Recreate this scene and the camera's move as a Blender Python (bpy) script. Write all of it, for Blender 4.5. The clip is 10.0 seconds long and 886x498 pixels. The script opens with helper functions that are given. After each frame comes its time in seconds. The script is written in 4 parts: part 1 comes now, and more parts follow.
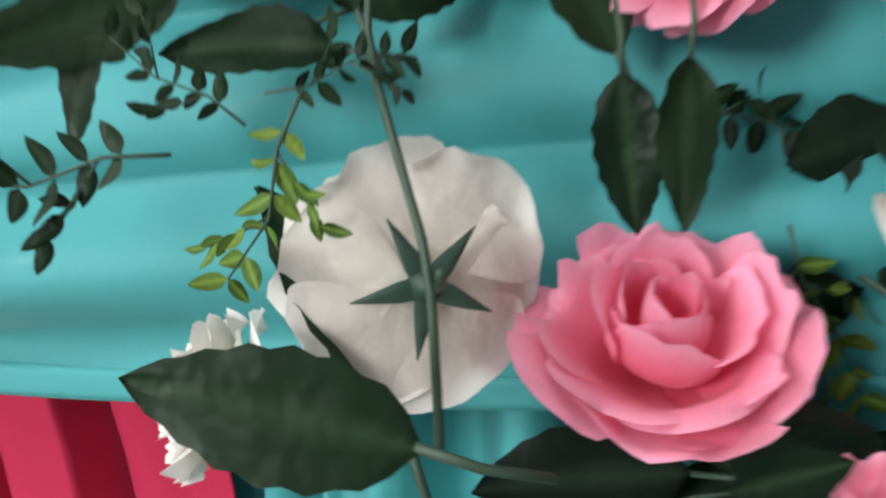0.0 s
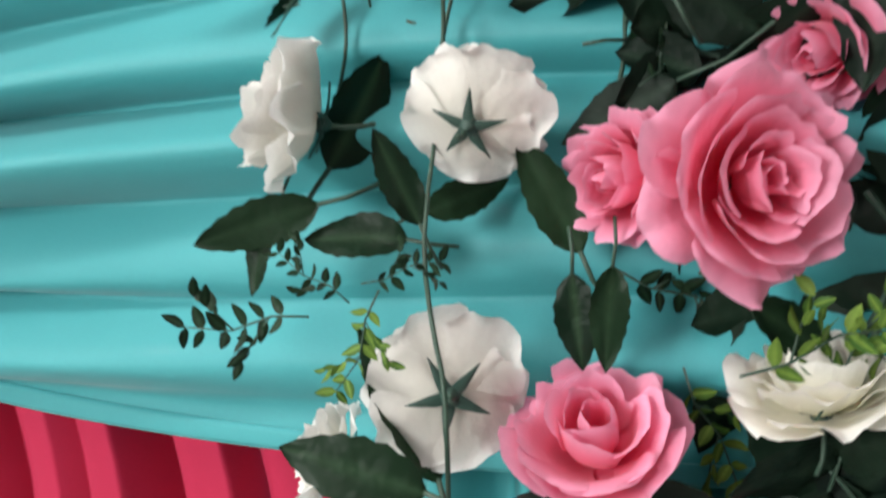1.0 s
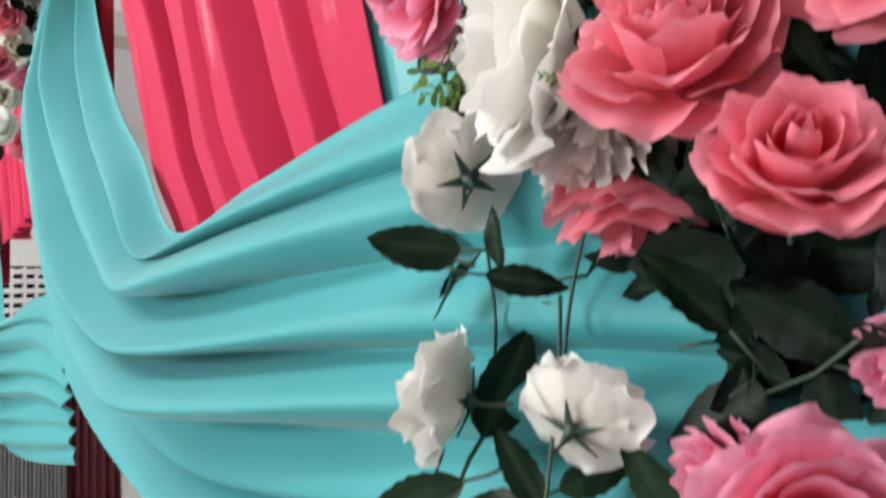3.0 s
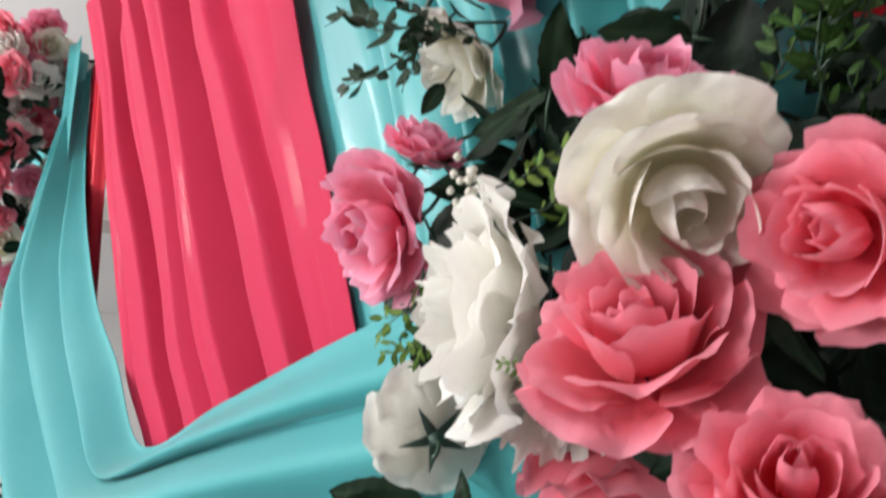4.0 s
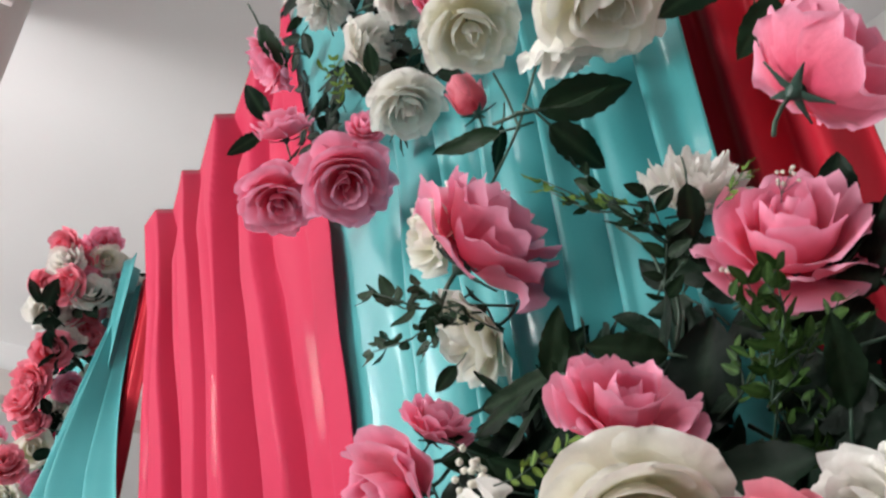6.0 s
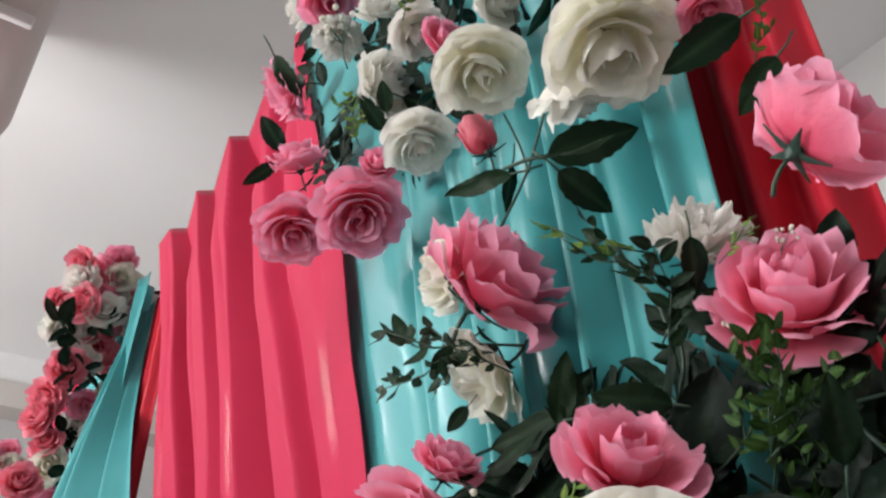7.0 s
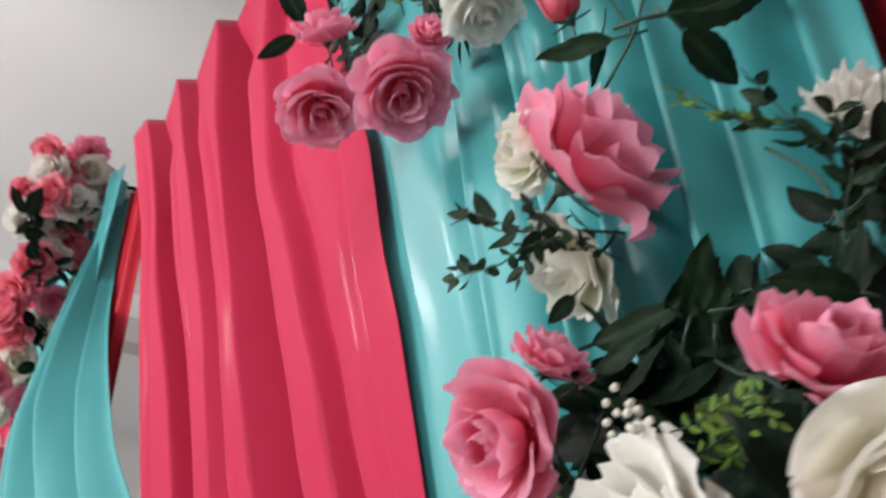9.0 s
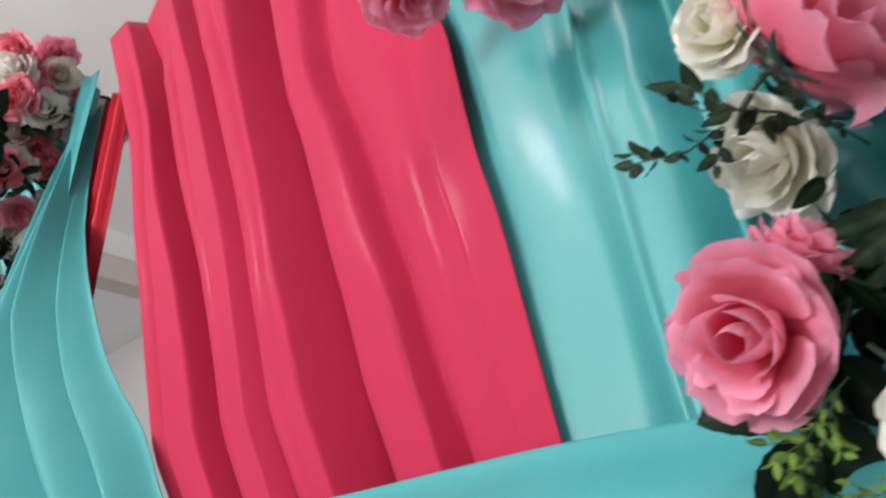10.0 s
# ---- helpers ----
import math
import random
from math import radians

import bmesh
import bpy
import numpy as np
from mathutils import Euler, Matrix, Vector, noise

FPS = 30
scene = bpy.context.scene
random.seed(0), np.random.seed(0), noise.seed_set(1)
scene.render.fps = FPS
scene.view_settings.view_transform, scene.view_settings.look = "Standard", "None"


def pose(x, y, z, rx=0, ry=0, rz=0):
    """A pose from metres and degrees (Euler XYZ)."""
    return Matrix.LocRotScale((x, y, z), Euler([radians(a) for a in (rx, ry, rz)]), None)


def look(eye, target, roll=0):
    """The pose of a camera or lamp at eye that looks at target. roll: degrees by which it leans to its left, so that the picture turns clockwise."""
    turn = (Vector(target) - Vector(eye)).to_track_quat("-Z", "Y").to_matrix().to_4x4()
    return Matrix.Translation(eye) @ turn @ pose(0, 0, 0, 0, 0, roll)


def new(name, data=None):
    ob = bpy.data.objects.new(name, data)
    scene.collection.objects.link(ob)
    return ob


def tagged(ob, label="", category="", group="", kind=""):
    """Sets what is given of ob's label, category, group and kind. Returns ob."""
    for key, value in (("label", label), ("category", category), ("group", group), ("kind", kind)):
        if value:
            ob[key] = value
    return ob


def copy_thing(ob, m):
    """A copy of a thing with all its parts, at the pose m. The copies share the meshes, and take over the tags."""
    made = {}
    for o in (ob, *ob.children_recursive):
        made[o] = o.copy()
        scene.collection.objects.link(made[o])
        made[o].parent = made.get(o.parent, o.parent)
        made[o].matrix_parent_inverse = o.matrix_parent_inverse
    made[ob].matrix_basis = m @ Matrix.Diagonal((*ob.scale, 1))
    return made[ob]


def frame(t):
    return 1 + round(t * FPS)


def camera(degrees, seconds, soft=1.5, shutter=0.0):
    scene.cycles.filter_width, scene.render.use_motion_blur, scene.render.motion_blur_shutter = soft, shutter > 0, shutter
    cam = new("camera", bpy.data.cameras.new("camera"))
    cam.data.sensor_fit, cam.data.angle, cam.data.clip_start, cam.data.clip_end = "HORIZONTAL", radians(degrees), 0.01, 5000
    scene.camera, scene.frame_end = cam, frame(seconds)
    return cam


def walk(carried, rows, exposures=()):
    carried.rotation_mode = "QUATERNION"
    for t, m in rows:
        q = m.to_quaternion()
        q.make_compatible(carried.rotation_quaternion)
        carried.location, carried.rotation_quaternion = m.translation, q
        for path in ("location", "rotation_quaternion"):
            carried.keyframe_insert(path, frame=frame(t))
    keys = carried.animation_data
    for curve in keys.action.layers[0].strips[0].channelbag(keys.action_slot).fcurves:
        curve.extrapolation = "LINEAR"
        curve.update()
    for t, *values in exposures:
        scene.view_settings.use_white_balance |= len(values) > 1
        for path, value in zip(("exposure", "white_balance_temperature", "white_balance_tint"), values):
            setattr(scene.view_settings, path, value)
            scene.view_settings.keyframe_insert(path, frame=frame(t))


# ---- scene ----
cam = camera(58.3, 10.0, 2.4, 0.5)
PATH = [
    (0, (0.057, 0.051, 1.517), (0.017, 2.045, 1.37), -2.7),
    (0.5, (0.088, -0.03, 1.533), (-0.086, 1.962, 1.467), -1.6),
    (1, (0.108, -0.086, 1.561), (-0.247, 1.882, 1.54), -1.5),
    (1.5, (0.176, -0.095, 1.579), (-0.464, 1.799, 1.642), -0.4),
    (2, (0.217, -0.104, 1.593), (-0.724, 1.659, 1.675), -0.1),
    (2.2, (0.224, -0.106, 1.599), (-0.786, 1.617, 1.713), -0.8),
    (3.3, (0.22, -0.079, 1.673), (-0.815, 1.59, 2.048), -4.0),
    (3.5, (0.211, -0.065, 1.682), (-0.779, 1.602, 2.172), -4.4),
    (4, (0.227, -0.068, 1.705), (-0.752, 1.544, 2.373), -4.8),
    (4.5, (0.246, -0.083, 1.708), (-0.706, 1.47, 2.535), -4.7),
    (5, (0.257, -0.096, 1.707), (-0.684, 1.401, 2.641), -4.0),
    (5.5, (0.268, -0.108, 1.716), (-0.637, 1.321, 2.783), -3.0),
    (7, (0.292, -0.143, 1.732), (-0.616, 1.22, 2.881), -1.6),
    (7.5, (0.299, -0.157, 1.739), (-0.623, 1.187, 2.898), -1.4),
    (8, (0.3, -0.171, 1.74), (-0.644, 1.166, 2.89), -0.0),
    (8.5, (0.263, -0.174, 1.736), (-0.733, 1.205, 2.788), -0.3),
    (9, (0.168, -0.123, 1.75), (-0.713, 1.386, 2.724), -0.9),
    (9.5, (0.059, -0.132, 1.749), (-0.709, 1.478, 2.653), -2.0),
    (10, (-0.015, -0.125, 1.746), (-0.781, 1.513, 2.6), -0.5),
]
walk(cam, [(t, look(eye, target, roll)) for t, eye, target, roll in PATH],
     [(0.0, -0.5), (0.5, -0.25), (1.0, -0.35), (2.0, -0.39), (3.5, -0.43), (5.0, -0.45), (7.5, -0.66), (8.5, -0.66), (10.0, -0.7)])

# ---- light ----
world = bpy.data.worlds.new("world")
scene.world = world
world.use_nodes = True
wn = world.node_tree
sky = wn.nodes.new("ShaderNodeTexSky")
sky.sky_type, sky.sun_disc, sky.sun_elevation, sky.sun_rotation = "NISHITA", False, radians(40), radians(120)
wn.links.new(sky.outputs[0], wn.nodes["Background"].inputs[0])
wn.nodes["Background"].inputs[1].default_value = 0.1

# the backdrop's own frame: s along the row of drapes, d out into the hall, z up
SLANT = math.atan2(0.397, 1.0)
HALL = Matrix.Translation((-0.2, 0.47, 0)) @ Matrix((
    (-math.cos(SLANT), -math.sin(SLANT), 0, 0), (math.sin(SLANT), -math.cos(SLANT), 0, 0), (0, 0, 1, 0), (0, 0, 0, 1)))
ROOM_H = 4.3


def area(name, s, d, z, to, sx, sy, watts, color):
    lamp = bpy.data.lights.new(name, "AREA")
    lamp.shape, lamp.size, lamp.size_y, lamp.energy, lamp.color = "RECTANGLE", sx, sy, watts, color
    ob = new(name, lamp)
    ob.matrix_world = look(HALL @ Vector((s, d, z)), HALL @ Vector(to))
    return ob


# added front key and end fill lamps, ceiling panels, small lamp bank down the hall
area("front_key_light", 1.9, 5.7, 2.6, (0.0, 0, 1.9), 2.1, 1.7, 430, (1.0, 0.985, 0.965))
area("end_fill_light", -5.7, 1.9, 2.6, (0, 0, 2.0), 1.3, 1.5, 18, (1.0, 0.985, 0.965))
area("drop_panel_light", 0.45, 1.55, 3.535, (0.45, 1.2, 0), 0.5, 0.5, 18, (1.0, 0.97, 0.94))
area("panel_light", -0.8, 1.6, ROOM_H - 0.06, (-0.8, 1.2, 0), 0.7, 0.7, 70, (1.0, 0.97, 0.94))
area("lamp_bank", 2.2, 1.75, 3.55, (-0.1, 0, 1.9), 0.42, 0.42, 36, (1.0, 0.97, 0.94))
# fill lamp added to brighten the far end, without a fixture
area("far_fill_light", 6.3, 0.3, ROOM_H - 0.06, (6.3, 0.3, 0), 1.2, 1.2, 60, (1.0, 0.98, 0.96))
# two fill lamps added below the ceiling, aimed up to brighten it
area("ceiling_fill", 2.0, 2.4, 2.4, (2.0, 1.2, 9), 1.4, 0.4, 36, (1.0, 0.98, 0.97))
area("ceiling_fill", 4.2, 2.4, 2.4, (4.2, 1.2, 9), 1.4, 0.4, 22, (1.0, 0.98, 0.97))


# ---- materials ----
def material(name):
    m = bpy.data.materials.new(name)
    m.use_nodes = True
    nt = m.node_tree
    return m, nt, nt.nodes["Principled BSDF"], nt.nodes["Material Output"]


def mixrgb(nt, kind, fac, a, b):
    n = nt.nodes.new("ShaderNodeMix")
    n.data_type, n.blend_type = "RGBA", kind
    for sock, v in ((n.inputs[0], fac), (n.inputs[6], a), (n.inputs[7], b)):
        if isinstance(v, (int, float)):
            sock.default_value = v
        elif isinstance(v, tuple):
            sock.default_value = (*v[:3], 1)
        else:
            nt.links.new(v, sock)
    return n.outputs[2]


def noise_tex(nt, scale, detail=3.0, coord="Object"):
    co = nt.nodes.new("ShaderNodeTexCoord")
    n = nt.nodes.new("ShaderNodeTexNoise")
    n.inputs["Scale"].default_value, n.inputs["Detail"].default_value = scale, detail
    nt.links.new(co.outputs[coord], n.inputs["Vector"])
    return n.outputs["Fac"]


def bump(nt, bs, height, strength, dist):
    b = nt.nodes.new("ShaderNodeBump")
    b.inputs["Strength"].default_value, b.inputs["Distance"].default_value = strength, dist
    nt.links.new(height, b.inputs["Height"])
    nt.links.new(b.outputs[0], bs.inputs["Normal"])


def translucent(nt, bs, out, color, amount):
    tr = nt.nodes.new("ShaderNodeBsdfTranslucent")
    if isinstance(color, tuple):
        tr.inputs[0].default_value = (*color, 1)
    else:
        nt.links.new(color, tr.inputs[0])
    mx = nt.nodes.new("ShaderNodeMixShader")
    mx.inputs[0].default_value = amount
    nt.links.new(bs.outputs[0], mx.inputs[1])
    nt.links.new(tr.outputs[0], mx.inputs[2])
    nt.links.new(mx.outputs[0], out.inputs[0])


def cloth(name, color, pale, rough=0.42, thin=0.12, sheen=0.3, gloss=0.5, glaze=0.09):
    """Satin-backed crepe: fine weave, faint slubs, soft gloss."""
    m, nt, bs, out = material(name)
    tone = mixrgb(nt, "MIX", noise_tex(nt, 7.0, 4), color, pale)
    fine = noise_tex(nt, 420.0, 2)
    tone = mixrgb(nt, "MULTIPLY", 0.10, tone, fine)
    nt.links.new(tone, bs.inputs["Base Color"])
    bs.inputs["Roughness"].default_value = rough
    bs.inputs["Specular IOR Level"].default_value = gloss
    bs.inputs["Sheen Weight"].default_value, bs.inputs["Sheen Roughness"].default_value = sheen, 0.35
    bs.inputs["Coat Weight"].default_value, bs.inputs["Coat Roughness"].default_value = glaze, 0.10
    bump(nt, bs, noise_tex(nt, 38.0, 5), 0.08, 0.004)
    translucent(nt, bs, out, tone, thin)
    return m


def petal_mat(name, edge, base, rough=0.6, thin=0.36):
    """Dyed polyester petals: the dye deepens to the base of each petal."""
    m, nt, bs, out = material(name)
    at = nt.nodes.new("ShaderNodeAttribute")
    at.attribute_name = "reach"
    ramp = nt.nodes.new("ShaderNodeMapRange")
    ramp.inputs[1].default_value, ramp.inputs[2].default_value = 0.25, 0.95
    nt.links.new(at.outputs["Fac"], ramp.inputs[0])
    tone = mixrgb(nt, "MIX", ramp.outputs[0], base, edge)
    info = nt.nodes.new("ShaderNodeObjectInfo")
    hs = nt.nodes.new("ShaderNodeHueSaturation")
    val = nt.nodes.new("ShaderNodeMapRange")
    val.inputs[3].default_value, val.inputs[4].default_value = 0.86, 1.08
    nt.links.new(info.outputs["Random"], val.inputs[0])
    nt.links.new(val.outputs[0], hs.inputs["Value"])
    nt.links.new(tone, hs.inputs["Color"])
    tone = mixrgb(nt, "MULTIPLY", 0.10, hs.outputs[0], noise_tex(nt, 9.0, 4))
    nt.links.new(tone, bs.inputs["Base Color"])
    bs.inputs["Roughness"].default_value = rough
    bs.inputs["Sheen Weight"].default_value = 0.15
    bump(nt, bs, noise_tex(nt, 7.0, 3), 0.12, 0.02)
    translucent(nt, bs, out, tone, thin)
    return m


def leaf_mat(name, dark, light, rough=0.38):
    m, nt, bs, out = material(name)
    at = nt.nodes.new("ShaderNodeAttribute")
    at.attribute_name = "vein"
    info = nt.nodes.new("ShaderNodeObjectInfo")
    tone = mixrgb(nt, "MIX", info.outputs["Random"], dark, light)
    tone = mixrgb(nt, "MIX", at.outputs["Fac"], tone, tuple(min(1, c * 1.25 + 0.004) for c in light))
    tone = mixrgb(nt, "MULTIPLY", 0.35, tone, noise_tex(nt, 6.0, 4))
    nt.links.new(tone, bs.inputs["Base Color"])
    bs.inputs["Roughness"].default_value = rough
    bs.inputs["Specular IOR Level"].default_value = 0.16
    bump(nt, bs, noise_tex(nt, 5.0, 2), 0.12, 0.02)
    translucent(nt, bs, out, tone, 0.12)
    return m


def plain(name, color, rough=0.6, metal=0.0, vary=0.15, scale=8.0, relief=0.0):
    m, nt, bs, out = material(name)
    dark = tuple(c * (1 - vary) for c in color)
    tone = mixrgb(nt, "MIX", noise_tex(nt, scale, 5), dark, color)
    nt.links.new(tone, bs.inputs["Base Color"])
    bs.inputs["Roughness"].default_value, bs.inputs["Metallic"].default_value = rough, metal
    if relief:
        bump(nt, bs, noise_tex(nt, scale * 12, 4), relief, 0.01)
    return m


PINK_CLOTH = cloth("coral_pink_satin", (0.54, 0.028, 0.084), (0.60, 0.034, 0.096), 0.72, 0.12, 0.05, 0.12, 0.05)
CORAL_CLOTH = cloth("coral_red_satin", (0.60, 0.014, 0.035), (0.68, 0.02, 0.05), 0.6, 0.10, 0.1, 0.25, 0.02)
AQUA_CLOTH = cloth("aqua_satin", (0.050, 0.350, 0.372), (0.078, 0.410, 0.436), 0.60, 0.12, 0.22, 0.35, 0.02)
AQUA_GLOSS = cloth("aqua_lining_satin", (0.060, 0.385, 0.405), (0.090, 0.445, 0.470), 0.42, 0.12, 0.4, 0.5, 0.12)
PETALS = {
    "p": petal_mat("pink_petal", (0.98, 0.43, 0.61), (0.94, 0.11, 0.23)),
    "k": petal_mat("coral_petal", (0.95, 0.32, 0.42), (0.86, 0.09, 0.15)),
    "w": petal_mat("white_petal", (0.93, 0.92, 0.89), (0.88, 0.86, 0.78)),
    "c": petal_mat("cream_petal", (0.95, 0.94, 0.89), (0.92, 0.89, 0.70)),
}
PETALS["f"], PETALS["b"], PETALS["q"] = PETALS["w"], PETALS["k"], PETALS["p"]
LEAF_DARK = leaf_mat("dark_leaf", (0.004, 0.016, 0.008), (0.016, 0.042, 0.018), 0.42)
# darker copy of the leaf: shade behind the flowers put into its green
LEAF_SHADED = leaf_mat("shaded_leaf", (0.004, 0.012, 0.008), (0.010, 0.026, 0.014), 0.5)
LEAF_MID = leaf_mat("mid_leaf", (0.02, 0.06, 0.015), (0.06, 0.13, 0.03), 0.5)
LEAF_LIGHT = leaf_mat("light_leaf", (0.05, 0.13, 0.025), (0.16, 0.26, 0.045), 0.5)
STEM = plain("stem_green", (0.03, 0.07, 0.045), 0.5)
CALYX = plain("calyx_green", (0.022, 0.06, 0.045), 0.45)
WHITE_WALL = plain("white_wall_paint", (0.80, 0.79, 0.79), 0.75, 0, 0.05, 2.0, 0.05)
# for walls out of view, greyed to cut the bounced fill on the folds
LOW_BOUNCE_WALL = plain("grey_low_bounce_paint", (0.40, 0.39, 0.38), 0.75, 0, 0.05, 2.0)
CEILING = plain("ceiling_paint", (0.88, 0.88, 0.89), 0.8, 0, 0.05, 1.2)
TAUPE = plain("taupe_ceiling_paint", (0.62, 0.58, 0.56), 0.7, 0, 0.08, 2.0)
FLOOR_TILE = plain("pale_floor", (0.50, 0.48, 0.46), 0.35, 0, 0.12, 3.0)
MAROON = cloth("maroon_curtain_cloth", (0.11, 0.012, 0.02), (0.15, 0.02, 0.03), 0.7, 0.05, 0.05)
GREY_STRIP = plain("grey_strip_cloth", (0.30, 0.29, 0.30), 0.6, 0, 0.3, 14.0)
UNLIT_BACK = plain("unlit_back", (0.02, 0.02, 0.02), 0.9)
GREY_TABLE = plain("grey_table_top", (0.22, 0.21, 0.22), 0.5, 0, 0.2, 10.0)
GREY_METAL = plain("grey_metal", (0.32, 0.32, 0.33), 0.4, 0.6, 0.1)
PLASTER = plain("white_plaster_urn", (0.78, 0.76, 0.73), 0.55, 0, 0.1, 20.0, 0.1)


# ---- mesh helpers ----
def mesh_of(name, verts, faces, mat, attr=None, smooth=True):
    me = bpy.data.meshes.new(name)
    me.from_pydata(verts, [], faces)
    me.materials.append(mat)
    if smooth:
        me.polygons.foreach_set("use_smooth", [True] * len(me.polygons))
    if attr:
        a = me.attributes.new(attr[0], "FLOAT", "POINT")
        a.data.foreach_set("value", attr[1])
    me.update()
    return me


def grid_faces(nu, nv):
    return [(j * nu + i, j * nu + i + 1, (j + 1) * nu + i + 1, (j + 1) * nu + i) for j in range(nv - 1) for i in range(nu - 1)]


def child(name, me, parent, m=None, label=""):
    ob = new(name, me)
    ob.parent = parent
    if m is not None:
        ob.matrix_local = m
    return tagged(ob, label)


def part(name, bm, mat, parent, label=""):
    me = bpy.data.meshes.new(name)
    bm.to_mesh(me)
    bm.free()
    me.materials.append(mat)
    return child(name, me, parent, None, label)


def box(bm, x0, x1, y0, y1, z0, z1, bevel=0.0):
    made = bmesh.ops.create_cube(bm, size=1.0)["verts"]
    bmesh.ops.transform(bm, verts=made, matrix=Matrix.LocRotScale(((x0 + x1) / 2, (y0 + y1) / 2, (z0 + z1) / 2), None, (x1 - x0, y1 - y0, z1 - z0)))
    if bevel:
        edges = list({e for v in made for e in v.link_edges})
        bmesh.ops.bevel(bm, geom=edges, offset=bevel, segments=2, affect="EDGES", profile=0.7)
    return bm


def lathe(name, profile, mat, sides=14):
    verts, faces = [], []
    for r, z in profile:
        for k in range(sides):
            a = 2 * math.pi * k / sides
            verts.append((r * math.cos(a), r * math.sin(a), z))
    for j in range(len(profile) - 1):
        for k in range(sides):
            k2 = (k + 1) % sides
            faces.append((j * sides + k, j * sides + k2, (j + 1) * sides + k2, (j + 1) * sides + k))
    return mesh_of(name, verts, faces, mat)


def tube(name, pts, radius, mat, sides=6, taper=1.0):
    """A round stem through pts."""
    verts, faces = [], []
    pts = [Vector(p) for p in pts]
    for i, p in enumerate(pts):
        way = (pts[min(i + 1, len(pts) - 1)] - pts[max(i - 1, 0)]).normalized()
        a = way.orthogonal().normalized()
        b = way.cross(a)
        r = radius * (1 + (taper - 1) * i / (len(pts) - 1))
        for k in range(sides):
            t = 2 * math.pi * k / sides
            verts.append(p + r * (math.cos(t) * a + math.sin(t) * b))
    for j in range(len(pts) - 1):
        for k in range(sides):
            k2 = (k + 1) % sides
            faces.append((j * sides + k, j * sides + k2, (j + 1) * sides + k2, (j + 1) * sides + k))
    faces.append(tuple(range(sides))[::-1])
    faces.append(tuple(range((len(pts) - 1) * sides, len(pts) * sides)))
    return mesh_of(name, verts, faces, mat)


def curve_at(table, t):
    """A smooth curve through a short table of tuples, t from 0 to 1."""
    n = len(table) - 1
    x = min(max(t, 0), 1) * n
    i = min(int(x), n - 1)
    f = x - i
    out = []
    for c in range(len(table[0])):
        p0, p1, p2, p3 = (table[min(max(i + k, 0), n)][c] for k in (-1, 0, 1, 2))
        out.append(0.5 * (2 * p1 + (p2 - p0) * f + (2 * p0 - 5 * p1 + 4 * p2 - p3) * f * f + (3 * p1 - p0 - 3 * p2 + p3) * f ** 3))
    return out


def sheet(name, fn, nu, nv, mat, label, category, thick=0.0015, kind=""):
    """A cloth from fn(u, v) in the hall's frame, with a real thickness."""
    verts = [HALL @ Vector(fn(i / (nu - 1), j / (nv - 1))) for j in range(nv) for i in range(nu)]
    ob = new(name, mesh_of(name, verts, grid_faces(nu, nv), mat))
    so = ob.modifiers.new("thickness", "SOLIDIFY")
    so.thickness, so.offset = thick, 0
    return tagged(ob, label, category, "", kind)


def edging(name, parent, fn, lift, nu, nv, mat):
    """A hem or heading sewn on a cloth, a little proud of it."""
    verts = []
    for j in range(nv):
        for i in range(nu):
            p = Vector(fn(i / (nu - 1), j / (nv - 1)))
            verts.append(HALL @ (p + Vector((0, lift, 0))))
    ob = child(name, mesh_of(name, verts, grid_faces(nu, nv), mat), parent)
    so = ob.modifiers.new("thickness", "SOLIDIFY")
    so.thickness, so.offset = 0.0018, 0
    return ob


def pleat(x, sharp=0.35):
    """Knife pleats: a broad face that rises slowly and falls back fast; x counts pleats."""
    f = x - math.floor(x)
    y = f / (1 - sharp) if f < 1 - sharp else (1 - f) / sharp
    return y * y * (3 - 2 * y)


def lerp_table(rows, z):
    """Piecewise straight lookup in rows of (z, value), z falling."""
    for (z0, a), (z1, b) in zip(rows, rows[1:]):
        if z >= z1:
            return a + (b - a) * min(max((z0 - z) / (z0 - z1), 0), 1)
    return rows[-1][1]


# ---- the hall ----
def setting(name, bm, mat, label=""):
    me = bpy.data.meshes.new(name)
    bm.to_mesh(me)
    bm.free()
    me.materials.append(mat)
    ob = new(name, me)
    ob.matrix_world = HALL
    return tagged(ob, label, "", "", "structure")


S0, S1, D0, D1 = -6.0, 8.5, -2.4, 6.0
setting("floor", box(bmesh.new(), S0, S1, D0, D1, -0.1, 0), FLOOR_TILE, "pale polished tile floor of the hall")
setting("ceiling", box(bmesh.new(), S0, S1, D0, D1, ROOM_H, ROOM_H + 0.15), CEILING, "smooth white painted ceiling")
setting("wall_back", box(bmesh.new(), S0, S1, D0 - 0.2, D0, 0, ROOM_H), WHITE_WALL, "plain white painted wall")
# openings and frames out of view, added to go with the key and fill lamps
bm = bmesh.new()
box(bm, S0, S1, D1, D1 + 0.2, 0, 1.7)
box(bm, S0, S1, D1, D1 + 0.2, 3.5, ROOM_H)
box(bm, S0, 0.8, D1, D1 + 0.2, 1.7, 3.5)
box(bm, 3.0, S1, D1, D1 + 0.2, 1.7, 3.5)
setting("wall_front", bm, LOW_BOUNCE_WALL, "unseen wall greyed to cut bounced light, with a wide opening")
bm = bmesh.new()
box(bm, S0 - 0.2, S0, D0, D1, 0, 1.7)
box(bm, S0 - 0.2, S0, D0, D1, 3.5, ROOM_H)
box(bm, S0 - 0.2, S0, D0, 1.2, 1.7, 3.5)
box(bm, S0 - 0.2, S0, 2.6, D1, 1.7, 3.5)
